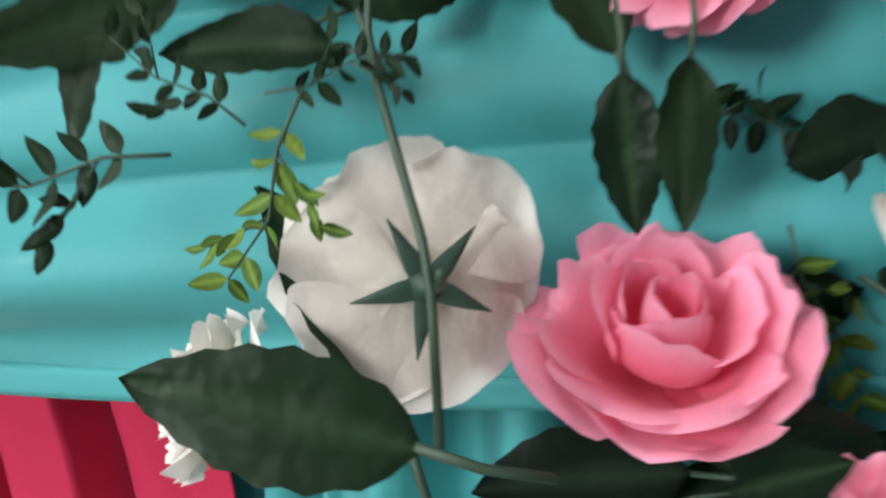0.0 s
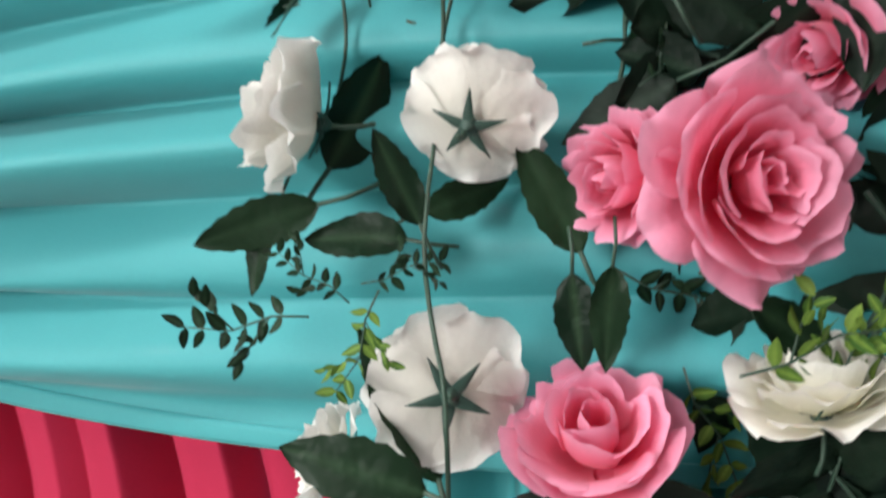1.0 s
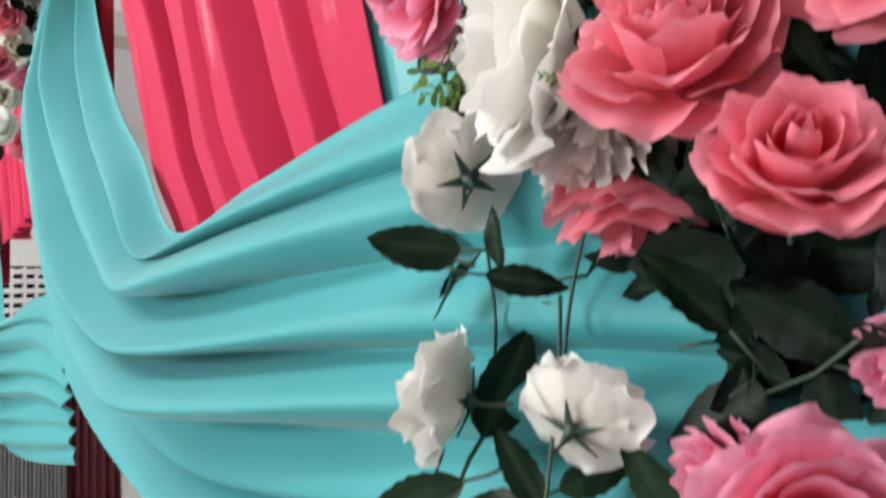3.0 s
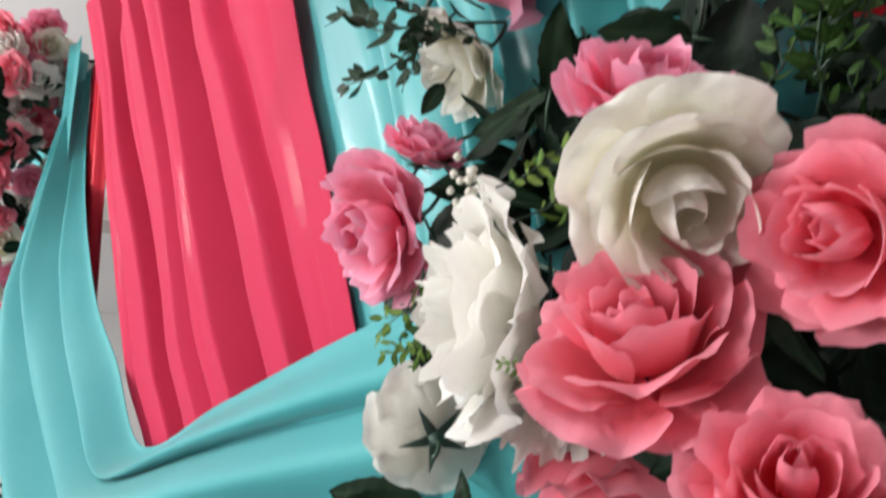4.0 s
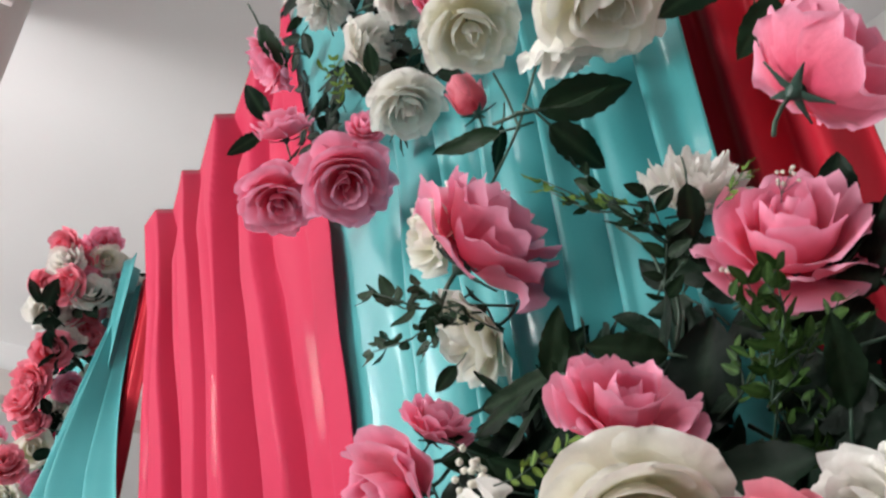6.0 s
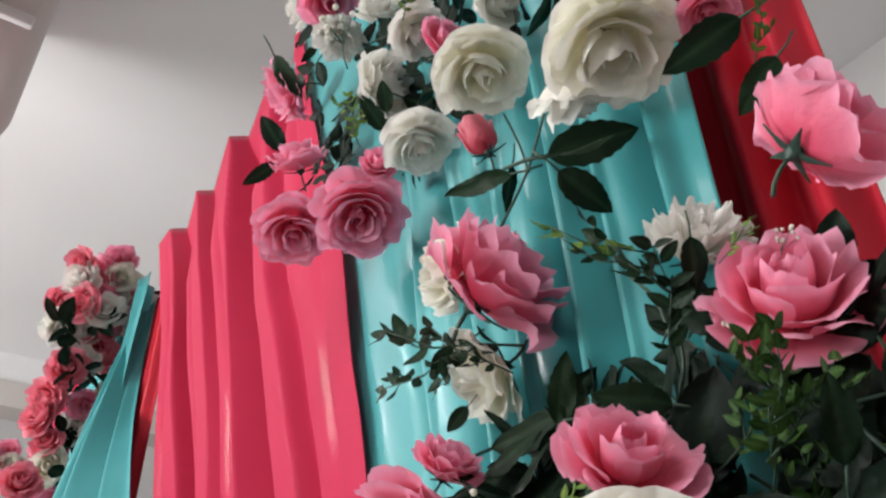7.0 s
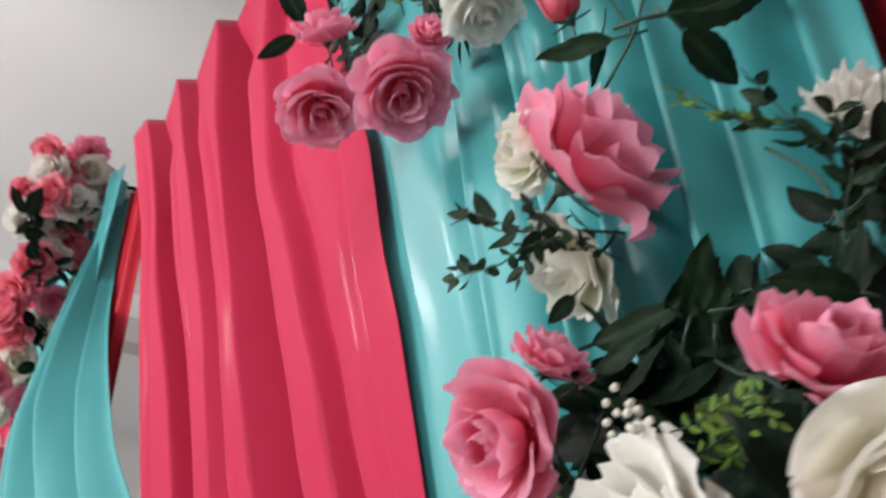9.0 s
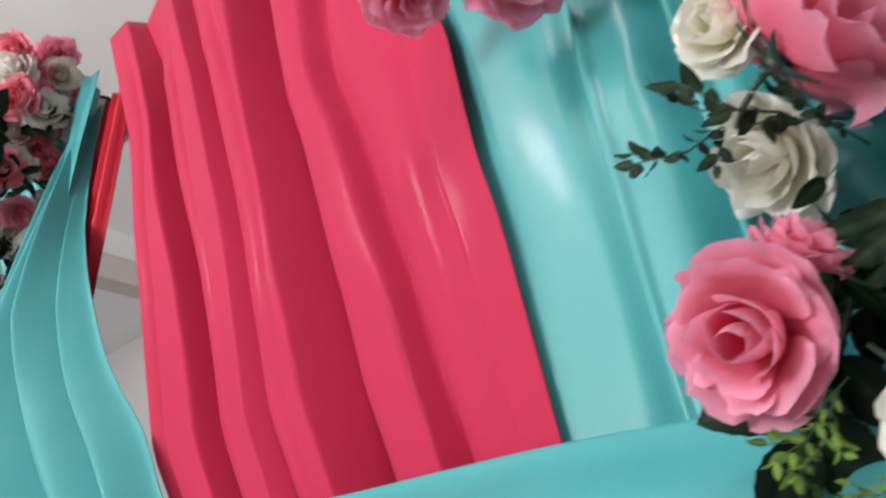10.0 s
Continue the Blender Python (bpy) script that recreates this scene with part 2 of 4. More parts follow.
setting("wall_end", bm, LOW_BOUNCE_WALL, "unseen wall greyed to cut bounced light, with an opening")
bm = bmesh.new()
for z in (1.7, 3.44):
    box(bm, S0 - 0.12, S0 - 0.06, 1.2, 2.6, z, z + 0.06)
for d in (1.2, 1.87, 2.54):
    box(bm, S0 - 0.115, S0 - 0.065, d, d + 0.06, 1.76, 3.44)
setting("added_frame_2", bm, WHITE_WALL, "white frame added in an unseen wall opening")
bm = bmesh.new()
for z in (1.7, 2.57, 3.44):
    box(bm, 0.8, 3.0, D1 + 0.06, D1 + 0.12, z, z + 0.06)
for s in (0.8, 1.87, 2.94):
    box(bm, s, s + 0.06, D1 + 0.065, D1 + 0.115, 1.76, 3.44)
setting("added_frame_1", bm, WHITE_WALL, "white frame added in an unseen wall opening")

# far wall with openings and vent blocks
bm = bmesh.new()
box(bm, S1, S1 + 0.2, D0, D1, 2.78, ROOM_H)
box(bm, S1, S1 + 0.2, D0, -1.78, 0, 2.78)
box(bm, S1, S1 + 0.2, 1.9, D1, 0, 2.78)
box(bm, S1, S1 + 0.2, -1.78, 1.9, 1.97, 2.2)
setting("wall_far", bm, WHITE_WALL, "white wall with a wide opening")
# near-black slab: the dark of the unlit space is its colour
setting("recess", box(bmesh.new(), S1 + 0.2, S1 + 0.3, -1.9, 2.1, 0, 2.85), UNLIT_BACK, "near-black slab painted as the unlit space behind the opening")
bm = bmesh.new()
for i in range(16):
    d = -1.78 + i * 0.23
    box(bm, S1 + 0.02, S1 + 0.16, d, d + 0.03, 2.2, 2.78)
    for k in range(6):
        z = 2.2 + k * 0.1
        box(bm, S1 + 0.025, S1 + 0.155, d + 0.03, d + 0.23, z, z + 0.05)
    box(bm, S1 + 0.022, S1 + 0.158, d + 0.12, d + 0.15, 2.22, 2.76)
setting("vent_blocks", bm, WHITE_WALL, "white pierced concrete vent blocks")
setting("cornice", box(bmesh.new(), 4.85, 5.1, D0, D1, 3.92, 4.10, 0.02), TAUPE, "grey cornice beam across the hall")
setting("downstand", box(bmesh.new(), 4.9, 5.05, D0, D1, 4.10, ROOM_H), CEILING, "white downstand over the beam")


def curtain_run(name, d0, d1, z0, z1, s, pleats, mat, label, depth=0.05):
    def fn(u, v):
        return (s + depth * math.sin(u * pleats * 6.283) * (0.6 + 0.4 * v) + 0.01 * math.sin(u * 37), d0 + (d1 - d0) * u, z0 + (z1 - z0) * v)
    sheet(name, fn, 8 * pleats + 1, 5, mat, label, "curtain", 0.003)


curtain_run("curtain", -1.76, -1.15, 0.02, 1.965, S1 + 0.08, 7, MAROON, "dark maroon curtain hanging in a doorway")
curtain_run("curtain", -0.66, 1.88, 0.02, 1.965, S1 + 0.09, 20, MAROON, "dark maroon curtain hanging in a doorway")
curtain_run("strip_curtain", -1.22, -0.62, 0.02, 1.96, S1 - 0.05, 16, GREY_STRIP, "grey strip curtain across the doorway", 0.03)

# rounded drop panels under the ceiling
def drop_panel(s, d, rs, rd, z, h, label):
    verts, faces, n = [], [], 40
    rings = ((0.0, z), (0.9, z), (0.975, z + 0.03), (1.0, z + 0.1), (1.0, z + h))
    for k, (f, zz) in enumerate(rings):
        for i in range(n):
            a = 2 * math.pi * i / n
            c, q = math.cos(a), math.sin(a)
            c, q = math.copysign(abs(c) ** 0.4, c), math.copysign(abs(q) ** 0.4, q)
            verts.append((s + rs * max(f, 0.01) * c, d + rd * max(f, 0.01) * q, zz))
    for j in range(len(rings) - 1):
        for i in range(n):
            faces.append((j * n + i, (j + 1) * n + i, (j + 1) * n + (i + 1) % n, j * n + (i + 1) % n))
    ob = new("ceiling_panel", mesh_of("ceiling_panel", verts, faces, TAUPE))
    ob.matrix_world = HALL
    return tagged(ob, label, "ceiling panel", "", "structure")


drop_panel(1.60, 1.28, 0.39, 0.80, 3.6, ROOM_H - 3.6, "grey rounded drop panel under the white ceiling")
drop_panel(0.49, 1.28, 0.70, 0.82, 3.57, ROOM_H - 3.57, "grey rounded drop panel under the white ceiling")
setting("ceiling_trim", box(bmesh.new(), 1.19, 1.212, 0.5, 2.1, 3.59, 3.63, 0.006), WHITE_WALL, "thin white trim between two ceiling panels")
setting("light_frame", box(bmesh.new(), 0.15, 0.75, 1.25, 1.85, 3.545, 3.568, 0.005), CEILING, "white square light housing in the drop panel")
for s in (-0.8,):
    setting("ceiling_light_frame", box(bmesh.new(), s - 0.5, s + 0.5, 1.1, 2.1, ROOM_H - 0.05, ROOM_H - 0.003, 0.01), CEILING, "white square ceiling light housing")

# ---- drapes ----
# swept curtain: top pleated on the rail, drawn in towards the garland lower down
LEFT_EDGE = [(3.145, 1.411), (2.7, 1.10), (2.42, 0.96), (2.24, 0.86), (1.97, 0.735), (1.9, 0.665), (1.86, 0.625), (1.41, 0.37), (1.34, 0.345), (0.0, 0.28)]
RIGHT_EDGE = [(3.145, 0.43), (2.345, 0.115), (2.17, 0.075), (2.08, 0.045), (1.88, -0.005), (1.4, -0.155), (1.34, -0.165), (0.0, -0.22)]
# knife pleats: where each crease lies at four heights, how deep it is, how wide the turned face beside it
CREASES = [
    ([(3.145, 0.0), (0.0, 0.0)], 0.0, 0.01),
    ([(3.145, 0.13), (2.45, 0.27), (2.1, 0.215), (1.9, 0.19), (0.0, 0.16)], 0.045, 0.028),
    ([(3.145, 0.394), (2.6, 0.425), (2.3, 0.42), (1.9, 0.39), (0.0, 0.38)], 0.14, 0.07),
    ([(3.145, 0.655), (2.4, 0.63), (1.9, 0.60), (0.0, 0.58)], 0.035, 0.030),
    ([(3.145, 0.87), (2.5, 0.855), (1.95, 0.80), (0.0, 0.79)], 0.075, 0.034),
    ([(3.145, 1.0), (0.0, 1.0)], 0.0, 0.04),
]


def swept(u, v):
    z = 3.125 * v + 0.02
    a, b = lerp_table(RIGHT_EDGE, z), lerp_table(LEFT_EDGE, z)
    d = 0.004 * math.sin(7 * z + 11 * u) * u
    head = min(max((z - 2.75) / 0.35, 0), 1)
    for k in range(len(CREASES) - 1):
        c0, c1 = lerp_table(CREASES[k][0], z), lerp_table(CREASES[k + 1][0], z)
        if c0 <= u < c1 or (u >= c1 and k == len(CREASES) - 2):
            deep, wide = CREASES[k][1] * (0.9 + 0.15 * math.sin(1.7 * z + k)), CREASES[k][2] * (1 + 0.2 * math.sin(2.3 * z + 1.3 * k))
            deep, wide = deep + (0.041 - deep) * head, wide + (0.030 - wide) * head
            x = (u - c0) / wide
            if x < 1:
                # the turned face, rolling over into the flat one
                d -= deep * (1 - x) ** 1.1 if k else 0
            elif k < len(CREASES) - 2:
                f = (u - c0 - wide) / (c1 - c0 - wide)
                back = CREASES[k + 1][1] * (0.9 + 0.15 * math.sin(1.7 * z + k + 1))
                back += (0.041 - back) * head
                d -= back * (f ** 5 * (1 - head) + f * head)
    for c, deep, wide in ((0.07, 0.005, 0.02), (0.53, 0.008, 0.02), (0.72, 0.010, 0.018), (0.94, 0.012, 0.02)):
        x = (u - c - 0.015 * math.sin(3 * z + 9 * c)) / wide
        d -= deep * (1 - head) * math.exp(-(x / (0.3 if x < 0 else 1.3)) ** 2)
    return (a + (b - a) * u, d - 0.018 * head, z)


pink = sheet("curtain", swept, 501, 90, PINK_CLOTH, "coral pink satin curtain with knife pleats swept to one side", "curtain")


AQUA_DIPS = [(0.37, 0.015, 0.02), (0.50, 0.04, 0.026), (0.62, 0.03, 0.02), (0.73, 0.05, 0.025), (0.82, 0.02, 0.016), (0.91, 0.045, 0.03)]


def aqua_panel(u, v, s0=0.10, s1=-0.44, back=-0.014, z1=3.06):
    z = 0.02 + z1 * v
    s0 = lerp_table(RIGHT_EDGE, z) + s0
    s = s0 + (s1 - s0) * u
    d = back + 0.004 * math.sin(9 * z + 21 * u) - 0.12 * max(0, 0.17 - u)
    for k, (c, deep, wide) in enumerate(AQUA_DIPS):
        c += 0.01 * math.sin(2.6 * z + 3 * k)
        x = (u - c) / wide
        d -= deep * math.exp(-(x / (0.4 if x > 0 else 1.4)) ** 2)
        d += 0.35 * deep * math.exp(-((x - 0.9) / 0.5) ** 2)
    return (s, d, z)


sheet("curtain", aqua_panel, 241, 50, AQUA_GLOSS, "aqua satin curtain hanging behind the flower garland", "curtain")


def coral_strip(u, v, s0=-0.36, s1=-0.505, back=-0.075, z1=3.0):
    x = 3 * u + 0.1 * math.sin(3 * v)
    return (s0 + (s1 - s0) * u + 0.01 * math.sin(5 * v), back + 0.03 * (pleat(x, 0.35) - 0.5), 0.02 + z1 * v)


sheet("curtain", coral_strip, 61, 30, CORAL_CLOTH, "coral red satin curtain at the end of the bay", "curtain")

# swag: hangs from the garland, dips and climbs to the next garland
SWAG_TOP = [(-0.62, 0.0, 1.72), (-0.40, 0.01, 1.84), (-0.1, 0.02, 1.864), (0.25, 0.02, 1.857), (0.56, 0.02, 1.85), (0.76, 0.01, 2.01), (1.05, -0.01, 2.22), (1.40, -0.045, 2.60), (1.52, -0.06, 3.02)]
SWAG_LOW = [(-0.62, 0.01, 1.46), (-0.40, 0.02, 1.44), (-0.1, 0.05, 1.433), (0.2, 0.055, 1.443), (0.62, 0.05, 1.495), (1.05, 0.05, 1.70), (1.45, 0.05, 1.95), (1.60, 0.02, 2.42), (1.58, -0.03, 3.0)]


def fold_wave(x):
    """A fold seen from the side: a narrow face turned up, then a broad one turned under."""
    y = x - math.floor(x)
    return math.sin(0.5 * math.pi * y / 0.42) ** 1.5 if y < 0.42 else math.cos(0.5 * math.pi * (y - 0.42) / 0.58) ** 1.1


def swag(u, v):
    soft = 0.10 * min(1, v / 0.3)
    a, b = Vector(), Vector()
    for k in (-1.0, -0.5, 0.0, 0.5, 1.0):
        a += Vector(curve_at(SWAG_TOP, u + k * soft)) / 5
        b += Vector(curve_at(SWAG_LOW, u + k * soft)) / 5
    p = a.lerp(b, v)
    near = min(max((u - 0.18) / 0.25, 0), 1)
    near = 0.27 + 0.73 * near * near * (3 - 2 * near)
    x = 6.3 * v - 1.05 + 0.16 * math.sin(5 * u + 3 * v) + 0.9 * (u - 0.45) * math.sin(4.2 * v + 0.4)
    fade = min(max(v / 0.16, 0), 1) ** 1.4 * min(1, (1 - v) / 0.09 + 0.05) * (1 - 0.75 * min(max((u - 0.8) / 0.2, 0), 1))
    ripple = fold_wave(x)
    grow = 0.8 + 0.35 * math.sin(2.7 * x + 1.5 + 2 * u) * math.sin(3 * u + 0.5)
    p.y += near * fade * (0.105 * ripple * grow * (0.35 + 0.65 * min(1, (1 - v) / 0.45)) + 0.030 * math.exp(-((v - 0.35) / 0.3) ** 2))
    p.z += 0.030 * near * fade * (0.5 - ripple)
    # finer creases that run with the folds and gather on the climb
    gather = 0.6 + 0.5 * min(max((u - 0.45) / 0.3, 0), 1)
    p.y += near * fade * gather * (0.0015 + 0.0015 * math.sin(9 * u + 11 * v)) * math.sin(2 * math.pi * (14 * v + 1.1 * math.sin(6 * u + 5 * v)) + 6 * u)
    p.y += near * fade * (0.007 * math.sin(15 * u + 9 * v) * math.sin(7 * v) + 0.003 * math.sin(31 * u + 3 * v))
    return tuple(p)


drape = sheet("swag", swag, 201, 181, AQUA_CLOTH, "aqua satin swag draped in deep folds between two garlands", "drape")
edging("bottom_hem", drape, lambda u, v: swag(u, 1 - 0.03 * v), 0.0015, 161, 5, AQUA_CLOTH)


def swag_right(u, v):
    return (-0.50 - 1.3 * u, -0.01 + 0.02 * fold_wave(5 * v + 0.4 * math.sin(4 * u)), 1.57 - 0.28 * v - 0.10 * math.sin(math.pi * u))


sheet("swag", swag_right, 61, 81, AQUA_CLOTH, "aqua satin swag of the neighbouring bay in soft folds", "drape")


def coral_skirt(u, v):
    return (-0.53 - 0.8 * u, -0.05 + 0.02 * math.sin(40 * u + 2 * v), 0.02 + 1.72 * v)


sheet("curtain", coral_skirt, 70, 12, CORAL_CLOTH, "coral red satin drape beside the garland", "curtain")


def aqua_skirt(u, v):
    x = 9 * u
    return (-0.17 - 0.55 * u, 0.0 + 0.02 * math.sin(6.28 * x) + 0.012 * math.sin(17 * u + 5 * v), 0.02 + 1.52 * v)


sheet("curtain", aqua_skirt, 90, 16, AQUA_CLOTH, "aqua satin drape falling to the floor under the garland", "curtain")

# the next bays repeat the same drapes
BAY = 1.9
def shifted(fn, k):
    return lambda u, v: (lambda p: (p[0] + BAY * k, p[1], p[2]))(fn(u, 0.68 + 0.32 * v))


for k in (1, 2):
    sheet("curtain", shifted(swept, k), 121, 40, PINK_CLOTH, "short coral pink satin curtain of the next bay", "curtain")
    sheet("curtain", shifted(lambda u, v: aqua_panel(u, v, 0.05), k), 81, 24, AQUA_CLOTH, "aqua satin curtain behind the next garland", "curtain")
    sheet("curtain", shifted(coral_strip, k), 31, 16, CORAL_CLOTH, "coral red satin strip beside the next bay", "curtain")
    sheet("swag", lambda u, v: (lambda p: (p[0] + BAY * k, p[1], p[2]))(swag(u, v)), 81, 71, AQUA_CLOTH, "aqua satin swag of the next bay", "drape")

# rail that carries the drapes
rail = new("drape_rail", tube("drape_rail", [HALL @ Vector((s, -0.14, 2.97)) for s in (-0.48, 1.5, 3.0, 5.2)], 0.016, GREY_METAL, 10))
tagged(rail, "grey metal rail carrying the pleated drapes", "rail", "", "structure")
for k in (0, 2.95):
    post = new("rail_post", tube("rail_post", [HALL @ Vector((-0.34 + BAY * k, -0.18, z)) for z in (0, 1.5, 2.97)], 0.02, GREY_METAL, 10))
    tagged(post, "grey metal post behind the drapes", "post", "posts of the rail", "structure")


# ---- flowers ----
def petal_mesh(name, mat, prof, span, ruffle, point, roll, seed, spiral=0.0, nu=17, nv=10):
    """One petal round the z axis. prof: r and z from base to tip."""
    rnd = random.Random(seed)
    ph = [rnd.uniform(0, 6.28) for _ in range(4)]
    verts, reach = [], []
    for j in range(nv):
        v = j / (nv - 1)
        wide = 0.42 + 0.58 * math.sin(math.pi * min(v * 0.62 + 0.05, 0.5))
        for i in range(nu):
            u = 2 * i / (nu - 1) - 1
            ve = v * (1 - 0.19 * abs(u) ** 2.6) + point * v * v * max(0, 1 - 3.2 * abs(u)) * 0.10
            r, z = curve_at(prof, min(ve, 1.0))
            r += max(0, ve - 1) * 0.6
            ang = math.radians(span) * wide * u * (1 - 0.10 * v ** 4)
            r *= 1 + spiral * u
            wave = ruffle * v * v * (math.sin(4.2 * u + ph[0]) + 0.6 * math.sin(8.5 * u + ph[1]) * v + 0.35 * math.sin(15 * u + ph[2]) * v ** 3)
            r += roll * u * u * v * v + 0.5 * wave
            z += wave - 0.6 * roll * u * u * v ** 3
            verts.append((r * math.cos(ang), r * math.sin(ang), z))
            reach.append(v)
    return mesh_of(name, verts, grid_faces(nu, nv), mat, ("reach", reach))


OPEN = [  # petals, half span, profile, ruffle, point, roll, turn
    ("outer_petal", 6, 43, [(0.07, -0.32), (0.40, -0.27), (0.80, -0.10), (1.04, -0.10)], 0.10, 0.8, -0.12),
    ("outer_petal", 5, 46, [(0.07, -0.30), (0.46, -0.17), (0.78, 0.10), (0.94, 0.13)], 0.085, 0.7, -0.04),
    ("middle_petal", 5, 50, [(0.06, -0.26), (0.42, -0.06), (0.60, 0.28), (0.74, 0.40)], 0.06, 1.0, 0.03),
    ("middle_petal", 4, 56, [(0.06, -0.22), (0.32, 0.02), (0.42, 0.36), (0.52, 0.50)], 0.035, 0.5, 0.03),
    ("inner_petal", 4, 60, [(0.05, -0.18), (0.22, 0.06), (0.27, 0.38), (0.33, 0.53)], 0.03, 0.4, 0.02),
    ("heart_petal", 3, 82, [(0.04, -0.12), (0.12, 0.14), (0.14, 0.40), (0.15, 0.52)], 0.02, 0.3, 0.0),
]
CUP = [
    ("outer_petal", 6, 54, [(0.07, -0.32), (0.50, -0.24), (0.90, -0.04), (1.10, -0.02)], 0.13, 0.35, -0.06),
    ("outer_petal", 6, 54, [(0.07, -0.30), (0.46, -0.12), (0.74, 0.18), (0.92, 0.28)], 0.10, 0.3, 0.0),
    ("middle_petal", 4, 58, [(0.06, -0.26), (0.40, -0.02), (0.52, 0.34), (0.60, 0.56)], 0.06, 0.3, 0.03),
    ("inner_petal", 3, 70, [(0.05, -0.20), (0.30, 0.06), (0.36, 0.40), (0.33, 0.62)], 0.04, 0.2, 0.03),
    ("heart_petal", 3, 82, [(0.04, -0.12), (0.17, 0.14), (0.20, 0.44), (0.16, 0.62)], 0.03, 0.2, 0.0),
]
BUD = [
    ("outer_petal", 4, 60, [(0.10, -0.32), (0.42, -0.10), (0.46, 0.40), (0.52, 0.72)], 0.03, 0.8, 0.02),
    ("middle_petal", 4, 62, [(0.08, -0.30), (0.32, 0.0), (0.34, 0.50), (0.28, 0.80)], 0.03, 0.6, 0.0),
    ("heart_petal", 3, 80, [(0.05, -0.20), (0.18, 0.2), (0.18, 0.60), (0.12, 0.84)], 0.02, 0.3, 0.0),
]
FRILL = [
    ("outer_petal", 9, 26, [(0.06, -0.32), (0.42, -0.22), (0.82, 0.02), (1.03, 0.08)], 0.10, 2.2, -0.05),
    ("outer_petal", 9, 27, [(0.06, -0.30), (0.40, -0.10), (0.70, 0.22), (0.86, 0.34)], 0.10, 2.2, 0.0),
    ("middle_petal", 8, 30, [(0.05, -0.28), (0.32, 0.0), (0.50, 0.36), (0.60, 0.52)], 0.09, 2.0, 0.0),
    ("inner_petal", 7, 34, [(0.04, -0.24), (0.20, 0.06), (0.28, 0.42), (0.36, 0.62)], 0.08, 1.8, 0.0),
    ("heart_petal", 5, 50, [(0.03, -0.20), (0.08, 0.10), (0.11, 0.44), (0.16, 0.62)], 0.06, 1.5, 0.0),
]


def star_calyx():
    """A cup with five pointed sepals, seen from behind the bloom."""
    verts, faces = [], []
    for k in range(5):
        a = 2 * math.pi * k / 5
        b = len(verts)
        for f, w, z in ((0.05, 0.085, -0.385), (0.20, 0.080, -0.40), (0.37, 0.047, -0.38), (0.57, 0.004, -0.34)):
            for q, lift in ((-w, 0.0), (0, -0.03), (w, 0.0)):
                verts.append((f * math.cos(a) - q * math.sin(a), f * math.sin(a) + q * math.cos(a), z + lift))
        faces += [(b + 3 * j + i, b + 3 * j + i + 1, b + 3 * j + i + 4, b + 3 * j + i + 3) for j in range(3) for i in range(2)]
    b, n = len(verts), 10
    for r, z in ((0.13, -0.30), (0.15, -0.38), (0.09, -0.46), (0.035, -0.52)):
        verts += [(r * math.cos(6.2832 * i / n), r * math.sin(6.2832 * i / n), z) for i in range(n)]
    faces += [(b + n * j + i, b + n * j + (i + 1) % n, b + n * (j + 1) + (i + 1) % n, b + n * (j + 1) + i) for j in range(3) for i in range(n)]
    return mesh_of("calyx", verts, faces, CALYX)


CALYX_MESH = star_calyx()
STEM_MESH = tube("stem", [(0, 0, -0.5), (0.03, 0.01, -0.7), (0.10, 0.03, -0.9), (0.22, 0.02, -1.08)], 0.035, STEM)
LABELS = {
    "p": "pink fabric rose with pale petal edges", "q": "loose pink fabric rose with wavy petals", "k": "coral pink fabric rose in full bloom", "w": "white fabric rose with ruffled petals",
    "c": "cream fabric rose with a yellowish heart", "f": "frilled white fabric carnation", "b": "half-open coral pink fabric rosebud"}
NAMES = {"p": "rose", "q": "rose", "k": "rose", "w": "rose", "c": "rose", "f": "carnation", "b": "rosebud"}
first_bloom = {}


def bloom_at(m, kind, variant, group):
    key = (kind, variant)
    if key in first_bloom:
        return tagged(copy_thing(first_bloom[key], m @ Matrix.Scale(1 / first_bloom[key].scale[0], 4)), "", "", group)
    rnd = random.Random(7 * variant + ord(kind))
    ob = new(NAMES[kind])
    layers = {"f": FRILL, "b": BUD, "p": OPEN}.get(kind, CUP)
    soft = 0.5 if kind in "wc" else 0.6
    for L, (name, count, span, prof, ruffle, point, roll) in enumerate(layers):
        point, ruffle = point * soft, ruffle * (0.5 + 0.5 * soft)
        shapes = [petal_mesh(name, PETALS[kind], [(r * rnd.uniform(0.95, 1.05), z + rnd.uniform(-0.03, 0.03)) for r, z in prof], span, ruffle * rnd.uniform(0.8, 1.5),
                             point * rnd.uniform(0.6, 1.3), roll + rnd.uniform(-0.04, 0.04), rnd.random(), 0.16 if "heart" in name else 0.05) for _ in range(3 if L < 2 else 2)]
        for k in range(count):
            turn = 360 * k / count + 27 * L + rnd.uniform(-9, 9)
            child(name, shapes[k % len(shapes)], ob, pose(0, 0, 0, 0, 0, turn) @ pose(0, 0, 0, rnd.uniform(-9, 9), rnd.uniform(-13, 9), 0))
    child("calyx", CALYX_MESH, ob, pose(0, 0, 0, 0, 0, rnd.uniform(0, 72)), "dark green star-shaped calyx")
    child("stem", STEM_MESH, ob, None, "dark green plastic stem")
    ob.matrix_basis = m
    first_bloom[key] = ob
    return tagged(ob, LABELS[kind], NAMES[kind], group)


